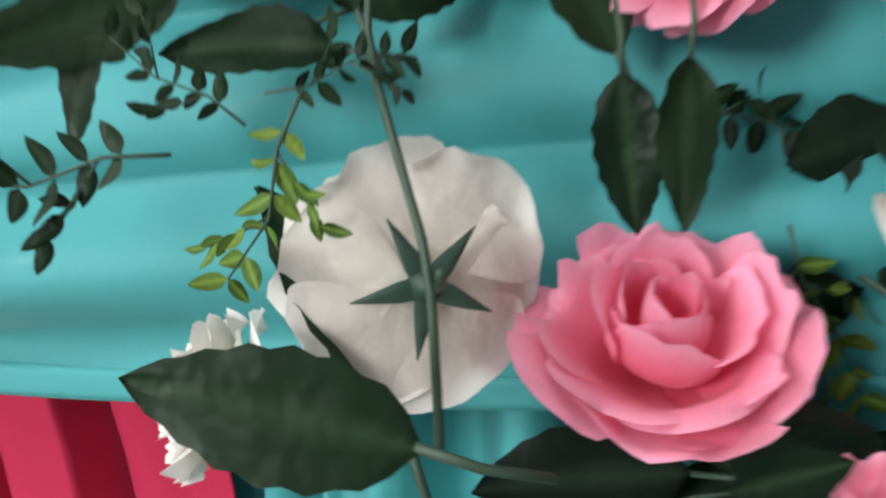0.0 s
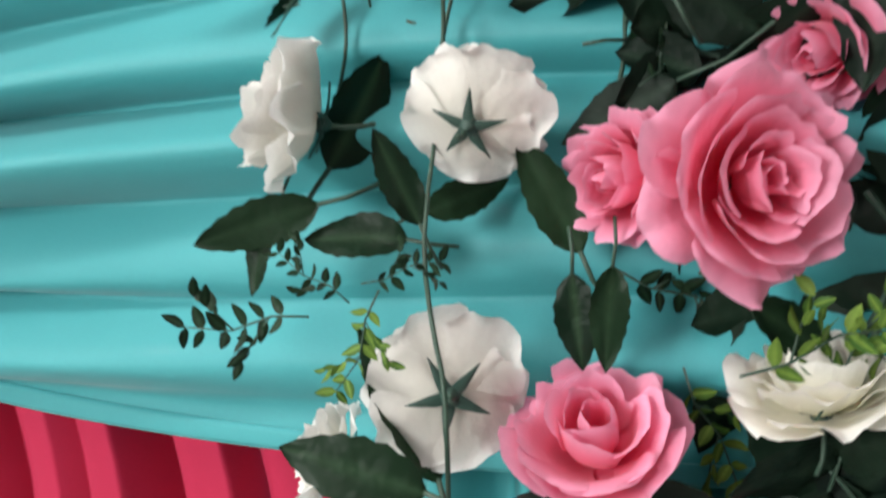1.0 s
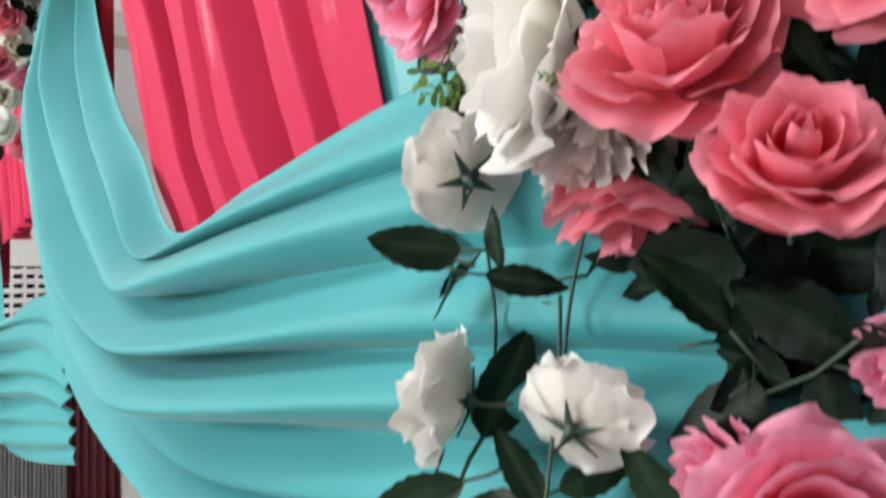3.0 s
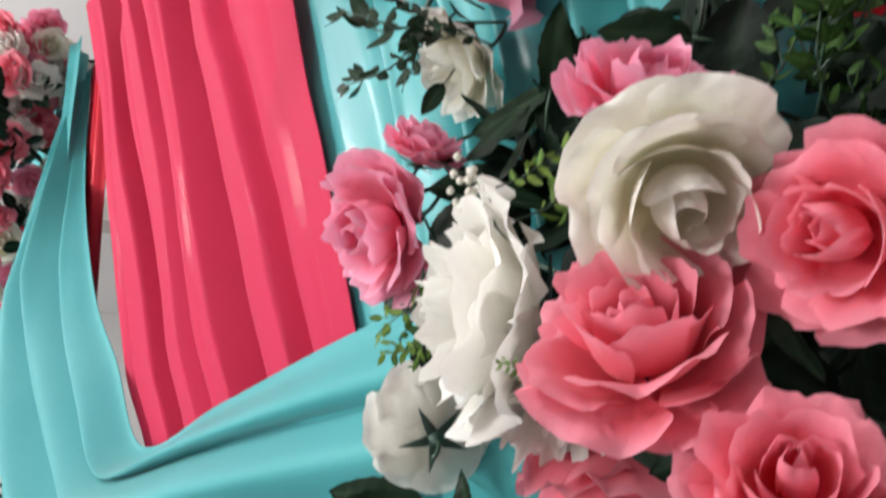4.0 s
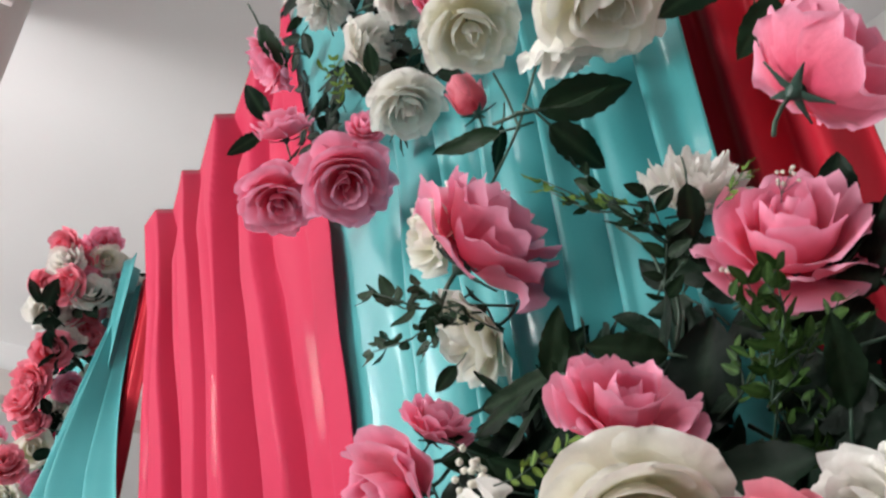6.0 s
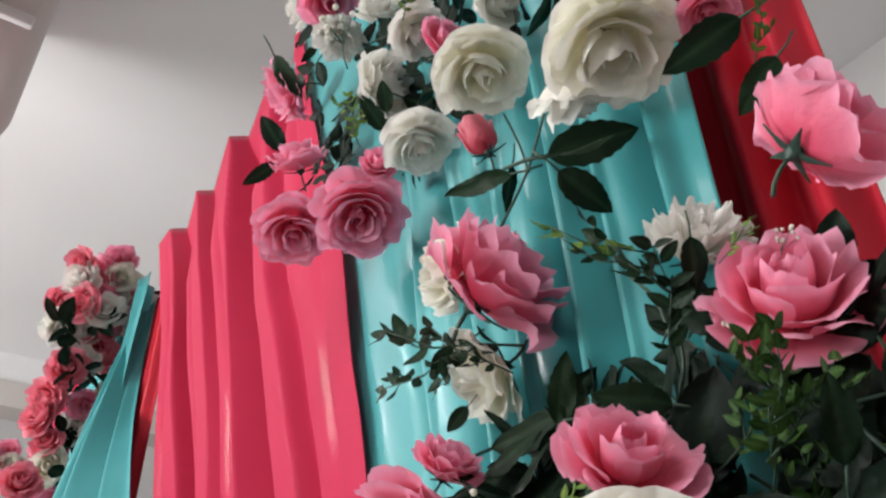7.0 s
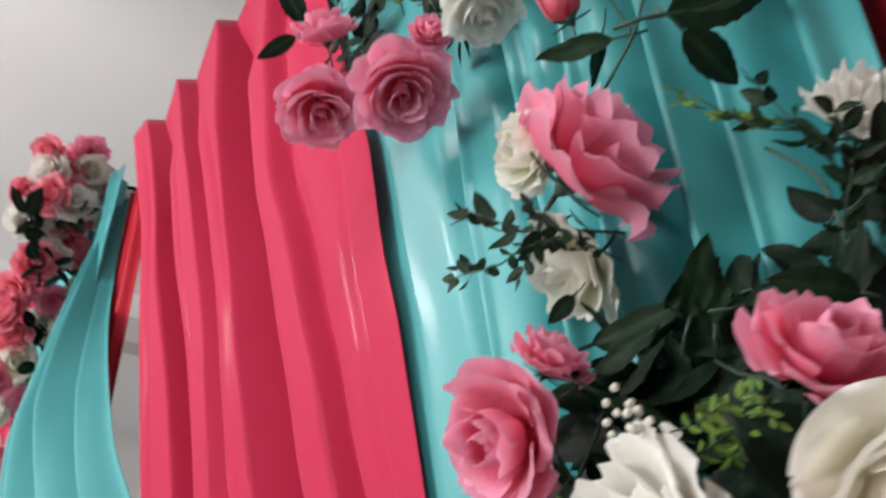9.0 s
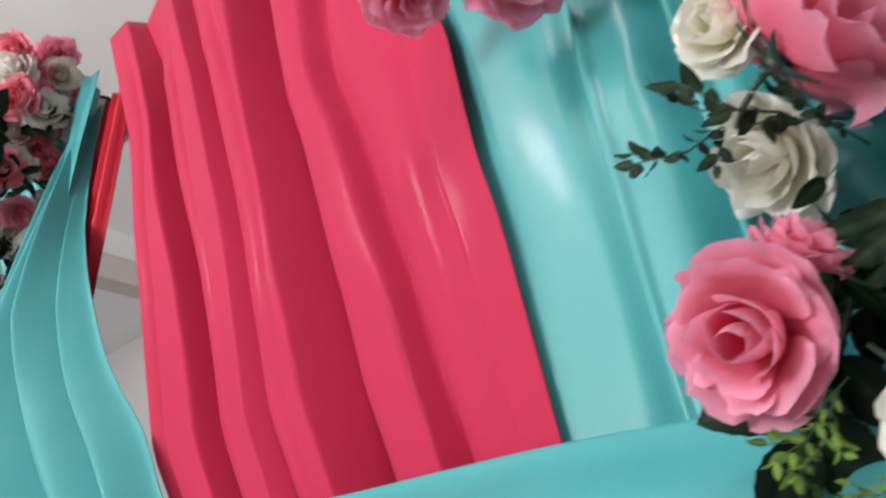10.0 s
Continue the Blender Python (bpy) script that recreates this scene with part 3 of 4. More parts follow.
def facing(s, d, z, size, yaw, pitch, spin):
    """A pose whose z axis looks out of the backdrop, turned by yaw along the row and by pitch upwards."""
    y, p = radians(yaw), radians(pitch)
    f = Vector((math.sin(y) * math.cos(p), math.cos(y) * math.cos(p), math.sin(p)))
    turn = f.to_track_quat("Z", "Y").to_matrix().to_4x4()
    return HALL @ Matrix.Translation((s, d, z)) @ turn @ pose(0, 0, 0, 0, 0, spin) @ Matrix.Scale(size, 4)


LOW = [
    ('w', -0.303, 0.100, 1.494, 0.035, 143, 4),
    ('w', -0.242, 0.110, 1.461, 0.024, 53, 24),
    ('q', -0.365, 0.080, 1.473, 0.035, -14, 49),
    ('p', -0.433, 0.095, 1.580, 0.042, -45, 2),
    ('q', -0.375, 0.060, 1.587, 0.030, 28, -5),
    ('w', -0.212, 0.095, 1.627, 0.038, 54, 16),
    ('w', -0.313, 0.085, 1.618, 0.032, 170, 33),
    ('q', -0.455, 0.045, 1.635, 0.025, 26, -18),
    ('c', -0.452, 0.070, 1.499, 0.030, 14, 75),
    ('p', -0.426, 0.080, 1.427, 0.023, -6, 46),
    ('w', -0.497, 0.090, 1.658, 0.022, 23, -7),
]
MIDDLE = [
    ('q', -0.217, 0.100, 1.881, 0.043, 5, -20),
    ('q', -0.243, 0.085, 1.924, 0.025, -88, 44),
    ('w', -0.319, 0.105, 1.800, 0.057, 30, 7),
    ('f', -0.330, 0.075, 1.766, 0.049, -18, -59),
    ('w', -0.228, 0.085, 1.759, 0.035, 110, 30),
    ('k', -0.421, 0.130, 1.758, 0.039, -35, 33),
    ('c', -0.443, 0.125, 1.808, 0.038, -50, -45),
    ('k', -0.489, 0.110, 1.779, 0.030, 5, -9),
    ('k', -0.465, 0.130, 1.706, 0.030, -42, 32),
    ('q', -0.407, 0.085, 1.873, 0.035, -64, 29),
    ('k', -0.329, 0.045, 1.727, 0.047, 125, -81),
    ('w', -0.517, 0.090, 1.797, 0.022, 7, 0),
]
UPPER = [
    ('p', 0.076, 0.090, 2.325, 0.050, -82, -66),
    ('p', -0.045, 0.060, 2.284, 0.054, -73, -60),
    ('q', -0.262, 0.050, 2.076, 0.063, -108, 34),
    ('c', -0.218, 0.058, 2.110, 0.038, 11, -2),
    ('c', -0.218, 0.025, 2.019, 0.042, 31, -31),
    ('q', -0.484, 0.022, 1.952, 0.045, -42, 26),
    ('f', -0.429, 0.012, 2.028, 0.034, -52, 26),
    ('q', -0.537, 0.045, 2.021, 0.039, -127, 38),
    ('c', -0.432, 0.060, 2.191, 0.049, -101, -84),
    ('w', -0.376, 0.045, 2.200, 0.037, 163, -36),
    ('c', -0.298, 0.075, 2.276, 0.043, -75, -76),
    ('b', -0.244, 0.035, 2.249, 0.034, 6, 62),
    ('w', -0.170, 0.060, 2.297, 0.037, -101, -73),
    ('w', -0.083, 0.055, 2.459, 0.045, -115, -8),
    ('w', -0.167, 0.060, 2.473, 0.035, -130, -71),
    ('q', 0.032, 0.090, 2.734, 0.045, -127, -68),
    ('w', 0.216, 0.060, 2.921, 0.041, 20, -15),
]
CROWN = [
    ('q', 0.171, 0.085, 2.661, 0.050, 34, -26),
    ('q', 0.055, 0.100, 2.419, 0.037, -46, 44),
    ('q', -0.104, 0.070, 2.309, 0.020, -60, 7),
    ('w', -0.298, 0.050, 2.387, 0.030, -112, -26),
    ('q', -0.209, 0.050, 2.417, 0.029, -82, 3),
    ('p', -0.496, 0.030, 2.181, 0.022, -80, -81),
    ('w', -0.093, 0.070, 2.583, 0.030, -60, 21),
    ('f', 0.051, 0.060, 2.682, 0.039, -85, -83),
    ('k', -0.288, 0.09, 2.466, 0.042, -63, -60),
    ('c', -0.392, 0.08, 2.356, 0.038, -64, -60),
    ('w', -0.469, 0.06, 2.278, 0.034, -63, -60),
    ('c', 0.046, 0.09, 2.883, 0.051, -37, -54),
]

count = 0
for rows, group in ((LOW, "flowers low on the garland"), (MIDDLE, "flowers midway up the garland"), (UPPER, "flowers high on the garland"), (CROWN, "flowers at the head of the garland")):
    for kind, s, d, z, r, yaw, pitch in rows:
        count += 1
        bloom_at(facing(s, d, z, r, yaw, pitch, 67 * count), kind, count % 3, group)

# garlands of the next bays
NEXT = "pwwkkkcbwkwpwkckkwwpkwkckpwkwkcpkwpckwkp"
for bay in (1, 2):
    rnd = random.Random(40)
    for i, kind in enumerate(NEXT):
        if i < 20:  # a round head at the end of the rail
            turn, out = 2.4 * i, math.sqrt((i + 0.5) / 20)
            s, d, z = 1.63 + rnd.uniform(-0.05, 0.05), 0.06 + 0.145 * out * math.cos(turn), 3.03 + 0.15 * out * math.sin(turn)
        else:  # a narrower tail along the climbing swag
            f = (i - 20) / (len(NEXT) - 21)
            s, d, z = 1.66 + rnd.uniform(-0.04, 0.04), 0.07 + 0.085 * math.sin(2.4 * i), 2.86 - 0.62 * f + rnd.uniform(-0.02, 0.02)
        bloom_at(facing(s + BAY * (bay - 1), d, z, rnd.uniform(0.046, 0.058), -60 + rnd.uniform(-35, 35), -15 + rnd.uniform(-30, 35), rnd.uniform(0, 360)), kind, i % 3, "flowers on a further garland")


# ---- leaves ----
def leaf_mesh(name, mat, wide, serrate, droop, seed, nx=15, ny=7):
    rnd = random.Random(seed)
    verts, vein = [], []
    for i in range(nx):
        t = i / (nx - 1)
        w = wide * math.sin(math.pi * t ** 0.8) ** 0.75 * (1 - 0.25 * t)
        for j in range(ny):
            u = 2 * j / (ny - 1) - 1
            teeth = serrate * (i % 2) * abs(u) ** 6
            x = t + 0.05 * abs(u) * math.sin(math.pi * t)
            y = u * w * (1 - teeth)
            z = 0.16 * abs(u) * w + droop * t * t + 0.022 * math.sin(9 * t + 3 * u + seed) * abs(u)
            verts.append((x, y, z))
            vein.append(1.0 if j == ny // 2 else 0.0)
    return mesh_of(name, verts, grid_faces(ny, nx), mat, ("vein", vein))


LEAF_SHAPES = [leaf_mesh("leaf", LEAF_DARK, 0.25, 0.10, -0.10, 1), leaf_mesh("leaf", LEAF_DARK, 0.28, 0.08, -0.18, 2), leaf_mesh("leaf", LEAF_DARK, 0.22, 0.10, 0.06, 3)]
SHADED_SHAPES = [leaf_mesh("leaf", LEAF_SHADED, 0.32, 0.06, -0.15, 4), leaf_mesh("leaf", LEAF_SHADED, 0.36, 0.06, -0.05, 5)]
SMALL_LEAF = leaf_mesh("leaflet", LEAF_LIGHT, 0.26, 0.0, -0.1, 6, 7, 5)
SMALL_MID = leaf_mesh("leaflet", LEAF_MID, 0.26, 0.0, -0.1, 8, 7, 5)
SMALL_DARK = leaf_mesh("leaflet", LEAF_DARK, 0.26, 0.0, -0.1, 7, 7, 5)
PETIOLE = tube("petiole", [(-0.45, 0.0, -0.06), (-0.2, 0.02, -0.02), (0.03, 0, 0)], 0.02, STEM)


def leaf_pose(s, d, z, length, az, el, roll):
    return HALL @ pose(s, d, z, 0, 0, az) @ pose(0, 0, 0, 0, -el, 0) @ pose(0, 0, 0, roll, 0, 0) @ Matrix.Scale(length, 4)


def rose_leaf(row, variant, shapes=LEAF_SHAPES, label="dark green fabric rose leaf on a short stalk"):
    ob = new("rose_leaf")
    child("leaf_blade", shapes[variant % len(shapes)], ob)
    child("petiole", PETIOLE, ob)
    ob.matrix_basis = leaf_pose(*row)
    return tagged(ob, label, "leaf", "leaves of the garland")


LEAVES_A = [
    (-0.331, 0.160, 1.468, 0.060, 26, 17, -74),
    (-0.298, 0.100, 1.451, 0.079, 22, 69, -31),
    (-0.232, 0.100, 1.581, 0.067, 27, -16, -102),
    (-0.205, 0.105, 1.578, 0.045, 32, -70, -54),
    (-0.271, 0.080, 1.562, 0.055, 26, 6, -59),
    (-0.285, 0.090, 1.568, 0.051, 44, 64, -91),
    (-0.274, 0.070, 1.575, 0.048, -140, 21, 90),
    (-0.217, 0.075, 1.600, 0.072, -143, 60, 115),
    (-0.353, 0.060, 1.553, 0.062, 31, 63, -97),
    (-0.357, 0.082, 1.546, 0.044, -156, -86, 103),
    (-0.171, 0.050, 1.714, 0.067, 51, 20, -81),
    (-0.183, 0.035, 1.703, 0.054, -130, 5, 102),
    (-0.175, 0.040, 1.713, 0.046, 46, -55, -101),
    (-0.279, 0.040, 1.691, 0.050, -131, 8, 101),
    (-0.267, 0.040, 1.673, 0.041, -130, -11, 131),
    (-0.406, 0.090, 1.654, 0.049, 52, 48, -76),
    (-0.387, 0.050, 1.677, 0.059, -131, 7, 101),
    (-0.431, 0.090, 1.535, 0.050, -129, -31, 92),
    (-0.382, 0.100, 1.442, 0.034, -153, 9, 69),
    (-0.373, 0.050, 1.650, 0.046, -131, 7, 96),
    (-0.374, 0.078, 1.549, 0.046, 38, -84, -84),
]
LEAVES_B = [
    (-0.385, 0.033, 1.719, 0.075, -130, -63, -113),
    (-0.226, 0.087, 1.712, 0.056, 54, 8, 96),
    (-0.284, 0.118, 1.691, 0.045, -124, -12, -95),
    (-0.245, 0.075, 1.699, 0.037, 117, 73, 156),
    (-0.206, 0.080, 1.708, 0.039, 3, -70, 140),
]
LEAVES_C = [
    (-0.449, 0.060, 1.783, 0.035, 37, -45, 95),
    (-0.403, 0.084, 1.702, 0.041, -101, -59, -135),
    (-0.257, 0.066, 1.914, 0.053, -146, 35, -120),
    (-0.265, 0.044, 1.898, 0.047, 64, 23, 116),
    (-0.330, 0.041, 1.928, 0.041, 132, 65, 179),
    (-0.304, 0.012, 1.928, 0.041, 84, 48, 137),
    (-0.455, 0.103, 1.770, 0.036, -85, -56, -151),
    (-0.373, 0.031, 1.907, 0.041, 132, 65, -176),
    (-0.330, 0.037, 1.936, 0.041, 124, 56, 170),
    (-0.357, 0.051, 1.928, 0.046, -135, 13, -115),
    (-0.274, 0.032, 1.891, 0.048, 61, 12, 112),
    (-0.251, 0.037, 1.908, 0.059, -165, 45, -129),
    (-0.366, 0.065, 2.126, 0.050, -132, 11, -129),
]
LEAVES_D = [
    (-0.347, 0.055, 2.145, 0.078, -133, 13, 129),
    (-0.357, 0.055, 2.123, 0.054, -99, -30, 141),
    (-0.299, 0.050, 2.164, 0.060, 44, -16, -89),
    (-0.521, 0.040, 2.139, 0.061, 34, -28, -130),
    (-0.529, 0.030, 2.101, 0.042, 15, -43, -128),
    (-0.321, 0.050, 1.933, 0.050, 158, 54, 160),
    (-0.416, 0.050, 1.912, 0.046, 60, 6, -115),
    (0.117, 0.100, 2.482, 0.061, 101, 45, -139),
    (0.135, 0.100, 2.474, 0.057, 37, -25, -140),
    (0.126, 0.130, 2.670, 0.077, -79, -45, 172),
    (-0.263, 0.080, 1.962, 0.024, 21, -39, -128),
    (-0.284, 0.020, 1.958, 0.049, -157, 38, 122),
    (-0.080, 0.050, 2.388, 0.054, 97, 43, -144),
    (-0.138, 0.080, 2.353, 0.038, 133, 54, -167),
    (-0.102, 0.040, 2.431, 0.061, -113, -14, 135),
    (0.038, 0.050, 2.400, 0.052, -128, 6, 130),
    (-0.413, 0.030, 1.974, 0.037, -174, 47, 130),
    (0.132, 0.060, 2.741, 0.038, 26, -36, -150),
]
LEAVES_E = [
    (-0.349, 0.025, 2.310, 0.052, 166, 53, -158),
    (-0.354, 0.030, 2.356, 0.045, 0, -49, 150),
    (-0.271, 0.024, 2.206, 0.044, -14, -53, 159),
    (-0.494, 0.037, 1.854, 0.044, 132, 54, -167),
    (-0.452, 0.050, 2.005, 0.034, -48, -54, 174),
    (-0.219, 0.067, 1.911, 0.075, -132, 7, -108),
    (-0.254, -0.003, 1.944, 0.061, 68, 28, 125),
    (-0.243, 0.046, 1.944, 0.064, -141, 15, -110),
    (-0.268, 0.065, 1.899, 0.066, -122, -21, -120),
    (-0.293, -0.005, 1.932, 0.060, 165, 60, -130),
    (-0.227, 0.069, 1.873, 0.048, -95, -54, -152),
]
for rows in (LEAVES_A, LEAVES_B, LEAVES_C, LEAVES_D, LEAVES_E):
    for i, row in enumerate(rows):
        rose_leaf(row, i, LEAF_SHAPES, "dark green serrated fabric leaf in the garland")


def leaf_branch(m, shapes, seed, group, leaves=5):
    """A short stalk with leaves along it."""
    rnd = random.Random(seed)
    ob = new("leaf_branch")
    pts = [(0, 0, 0), (0.35, 0.03, 0.04), (0.7, -0.02, 0.03), (1.0, 0.02, 0.0)]
    child("stem", tube("stem", pts, 0.02, STEM, 5, 0.6), ob)
    for k in range(leaves):
        t = 0.25 + 0.75 * k / (leaves - 1)
        x, y, z = curve_at(pts, t)
        az = 0 if k == leaves - 1 else (55 if k % 2 else -55) + rnd.uniform(-15, 15)
        child("leaf", shapes[k % len(shapes)], ob, pose(x, y, z, rnd.uniform(-35, 35), rnd.uniform(-25, 15), az) @ Matrix.Scale(rnd.uniform(0.55, 0.8), 4))
    ob.matrix_basis = m
    return tagged(ob, "green leaf branch tucked behind the flowers, darkened to stand for shade", "foliage", group)


rnd = random.Random(12)


def flat_way():
    """A direction along the backdrop, leaning a little into it."""
    return rnd.choice((0, 180)) + rnd.uniform(-22, 22)


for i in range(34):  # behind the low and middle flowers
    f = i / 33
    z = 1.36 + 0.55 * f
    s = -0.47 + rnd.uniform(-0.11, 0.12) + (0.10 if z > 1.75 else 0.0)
    leaf_branch(leaf_pose(s, rnd.uniform(0.02, 0.055), z, rnd.uniform(0.07, 0.10), flat_way(), rnd.uniform(-75, 75), rnd.uniform(50, 130) * rnd.choice((-1, 1))), SHADED_SHAPES, i, "foliage of the garland")
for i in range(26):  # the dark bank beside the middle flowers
    leaf_branch(leaf_pose(rnd.uniform(-0.62, -0.40), rnd.uniform(-0.06, 0.005), rnd.uniform(1.70, 1.86), rnd.uniform(0.07, 0.10), flat_way(), rnd.uniform(-75, 75), rnd.uniform(50, 130) * rnd.choice((-1, 1))), SHADED_SHAPES, 150 + i, "foliage of the garland")
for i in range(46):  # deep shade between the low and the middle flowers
    leaf_branch(leaf_pose(rnd.uniform(-0.62, -0.42), rnd.uniform(-0.01, 0.02), rnd.uniform(1.55, 1.76), rnd.uniform(0.06, 0.085), flat_way(), rnd.uniform(-75, 75), rnd.uniform(50, 130) * rnd.choice((-1, 1))), SHADED_SHAPES, 190 + i, "foliage of the garland")
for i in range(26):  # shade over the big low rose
    leaf_branch(leaf_pose(rnd.uniform(-0.60, -0.40), rnd.uniform(0.025, 0.055), rnd.uniform(1.65, 1.73), rnd.uniform(0.06, 0.085), flat_way(), rnd.uniform(-75, 75), rnd.uniform(50, 130) * rnd.choice((-1, 1))), SHADED_SHAPES, 260 + i, "foliage of the garland")
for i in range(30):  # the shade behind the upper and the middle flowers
    leaf_branch(leaf_pose(rnd.uniform(-0.52, -0.23), rnd.uniform(0.0, 0.03), rnd.uniform(1.85, 1.95), rnd.uniform(0.05, 0.07), flat_way(), rnd.uniform(-75, 75), rnd.uniform(50, 130) * rnd.choice((-1, 1))), SHADED_SHAPES, 300 + i, "foliage of the garland")
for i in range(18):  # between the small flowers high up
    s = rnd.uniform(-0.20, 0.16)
    leaf_branch(leaf_pose(s, rnd.uniform(0.01, 0.04), 2.47 + 0.5 * s + rnd.uniform(-0.06, 0.09), rnd.uniform(0.045, 0.06), flat_way(), rnd.uniform(-75, 75), rnd.uniform(50, 130) * rnd.choice((-1, 1))), SHADED_SHAPES, 340 + i, "foliage of the garland")
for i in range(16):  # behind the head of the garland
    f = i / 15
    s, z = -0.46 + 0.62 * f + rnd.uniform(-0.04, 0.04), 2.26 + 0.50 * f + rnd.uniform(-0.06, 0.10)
    leaf_branch(leaf_pose(s, rnd.uniform(0.01, 0.05), z, rnd.uniform(0.06, 0.09), flat_way(), rnd.uniform(-75, 75), rnd.uniform(50, 130) * rnd.choice((-1, 1))), SHADED_SHAPES, 60 + i, "foliage of the garland")
for bay in (1, 2):
    for i in range(14):
        f = i / 13
        leaf_branch(leaf_pose(1.66 + BAY * (bay - 1), rnd.uniform(-0.02, 0.13), 3.06 - 0.8 * f, rnd.uniform(0.09, 0.13), rnd.uniform(-180, 180), rnd.uniform(-50, 50), rnd.uniform(-90, 90)), SHADED_SHAPES, 90 + i, "foliage of a further garland")


def sprig(m, leaf, seed, label, group="sprigs in the garland", pairs=6, wide=0.20):
    """A wiry sprig with small leaflets in pairs and short side shoots."""
    rnd = random.Random(seed)
    ob = new("sprig")
    pts = [(0, 0, 0), (0.3, 0.04, 0.05), (0.65, -0.03, 0.08), (1.0, 0.05, 0.04)]
    child("stem", tube("stem", pts, 0.012, STEM, 5, 0.5), ob)
    for k in range(pairs):
        t = 0.25 + 0.75 * k / (pairs - 1)
        x, y, z = curve_at(pts, t)
        for side in (-1, 1):
            child("leaflet", leaf, ob, pose(x, y, z, rnd.uniform(-50, 50), rnd.uniform(-40, 20), side * rnd.uniform(35, 75)) @ Matrix.Scale(wide * rnd.uniform(0.8, 1.2), 4))
    for k in range(2):
        t = 0.35 + 0.3 * k
        x, y, z = curve_at(pts, t)
        side = 1 if k else -1
        tip = Vector((x + 0.28, y + side * 0.30, z + rnd.uniform(-0.05, 0.15)))
        shoot = child("side_shoot", tube("side_shoot", [(x, y, z), Vector((x, y, z)).lerp(tip, 0.5) + Vector((0, 0, 0.04)), tip], 0.009, STEM, 5, 0.6), ob)
        for q in range(5):
            p = Vector((x, y, z)).lerp(tip, 0.4 + 0.15 * q)
            child("leaflet", leaf, shoot, pose(*p, rnd.uniform(-50, 50), rnd.uniform(-40, 20), side * 45 + rnd.uniform(-70, 70)) @ Matrix.Scale(wide * rnd.uniform(0.7, 1.0), 4))
    ob.matrix_basis = m
    return tagged(ob, label, "sprig", group)


BOXWOOD = "mid green boxwood sprig of small fabric leaves"
GREEN, DARK = "light green sprig of small fabric leaves", "thin dark sprig with small round leaves"
SPRIGS_A = [
    (0, -0.255, 0.137, 1.529, 0.058, 26, -7, 89),
    (0, -0.275, 0.133, 1.535, 0.038, 28, 33, 86),
    (0, -0.277, 0.127, 1.543, 0.036, -154, 17, -92),
    (0, -0.365, 0.050, 1.546, 0.062, -153, -23, -90),
    (0, -0.383, 0.064, 1.626, 0.044, -130, 37, -82),
    (0, -0.265, 0.023, 2.025, 0.109, 60, 6, 118),
    (0, -0.225, 0.032, 2.056, 0.097, 38, -23, 121),
    (0, -0.280, 0.050, 1.988, 0.068, 76, 25, 124),
    (0, -0.423, 0.014, 1.979, 0.086, 83, 33, 141),
    (0, -0.403, 0.023, 1.943, 0.078, 132, 54, -176),
    (1, -0.294, 0.137, 1.541, 0.047, 22, -67, 98),
]
SPRIGS_B = [
    (1, -0.430, 0.103, 1.509, 0.061, -154, 17, -77),
    (1, -0.453, 0.086, 1.492, 0.052, -157, 57, -66),
    (1, -0.397, 0.056, 1.503, 0.055, -150, -63, -105),
    (1, -0.451, 0.054, 1.558, 0.048, -131, 77, -64),
    (1, -0.254, 0.088, 1.852, 0.055, 37, -45, 117),
    (1, -0.281, 0.109, 1.800, 0.032, 48, -17, 108),
    (1, -0.348, 0.123, 1.849, 0.041, -135, 26, -117),
    (1, -0.391, 0.142, 1.758, 0.019, 53, 3, 107),
    (1, -0.373, 0.076, 1.887, 0.049, 20, -63, 120),
    (2, -0.461, 0.040, 1.859, 0.066, 132, 65, -166),
    (2, -0.434, 0.048, 1.869, 0.062, -158, 48, -113),
]
SPRIGS_C = [
    (1, -0.251, 0.097, 1.844, 0.044, 11, -55, 136),
    (2, -0.457, 0.042, 1.852, 0.061, 151, 58, -151),
    (2, -0.466, 0.055, 1.862, 0.058, -165, 45, -116),
    (1, -0.393, 0.006, 2.043, 0.077, 66, 14, 129),
    (1, -0.071, 0.077, 2.356, 0.06, 132, 54, 165),
    (1, -0.180, 0.086, 2.459, 0.059, 166, 53, -169),
    (1, -0.515, 0.033, 2.102, 0.043, 149, 54, -155),
    (1, -0.467, 0.052, 1.976, 0.029, -167, 44, -125),
    (2, -0.465, 0.050, 1.863, 0.064, 149, 54, -154),
    (1, -0.328, 0.095, 1.845, 0.054, -143, 24, -103),
    (1, -0.222, 0.077, 1.845, 0.053, -37, -65, 151),
]
SPRIGS = SPRIGS_A + SPRIGS_B + SPRIGS_C
for i, (tone, *row) in enumerate(SPRIGS):
    sprig(leaf_pose(*row), (SMALL_DARK, SMALL_LEAF, SMALL_MID)[tone], i, (DARK, GREEN, BOXWOOD)[tone])

rnd = random.Random(31)
for i in range(16):  # boxwood bunched beside the middle flowers
    sprig(leaf_pose(rnd.uniform(-0.53, -0.43), rnd.uniform(-0.025, 0.01), rnd.uniform(1.79, 1.85), rnd.uniform(0.045, 0.06), rnd.uniform(-180, 180), rnd.uniform(30, 85), rnd.uniform(-90, 90)), SMALL_MID, 60 + i, BOXWOOD, "boxwood sprigs in the garland")

# white filler blossoms
BERRY = lathe("blossom", [(0.0, -0.055), (0.04, -0.04), (0.056, 0.0), (0.04, 0.04), (0.0, 0.055)], PETALS["w"], 7)


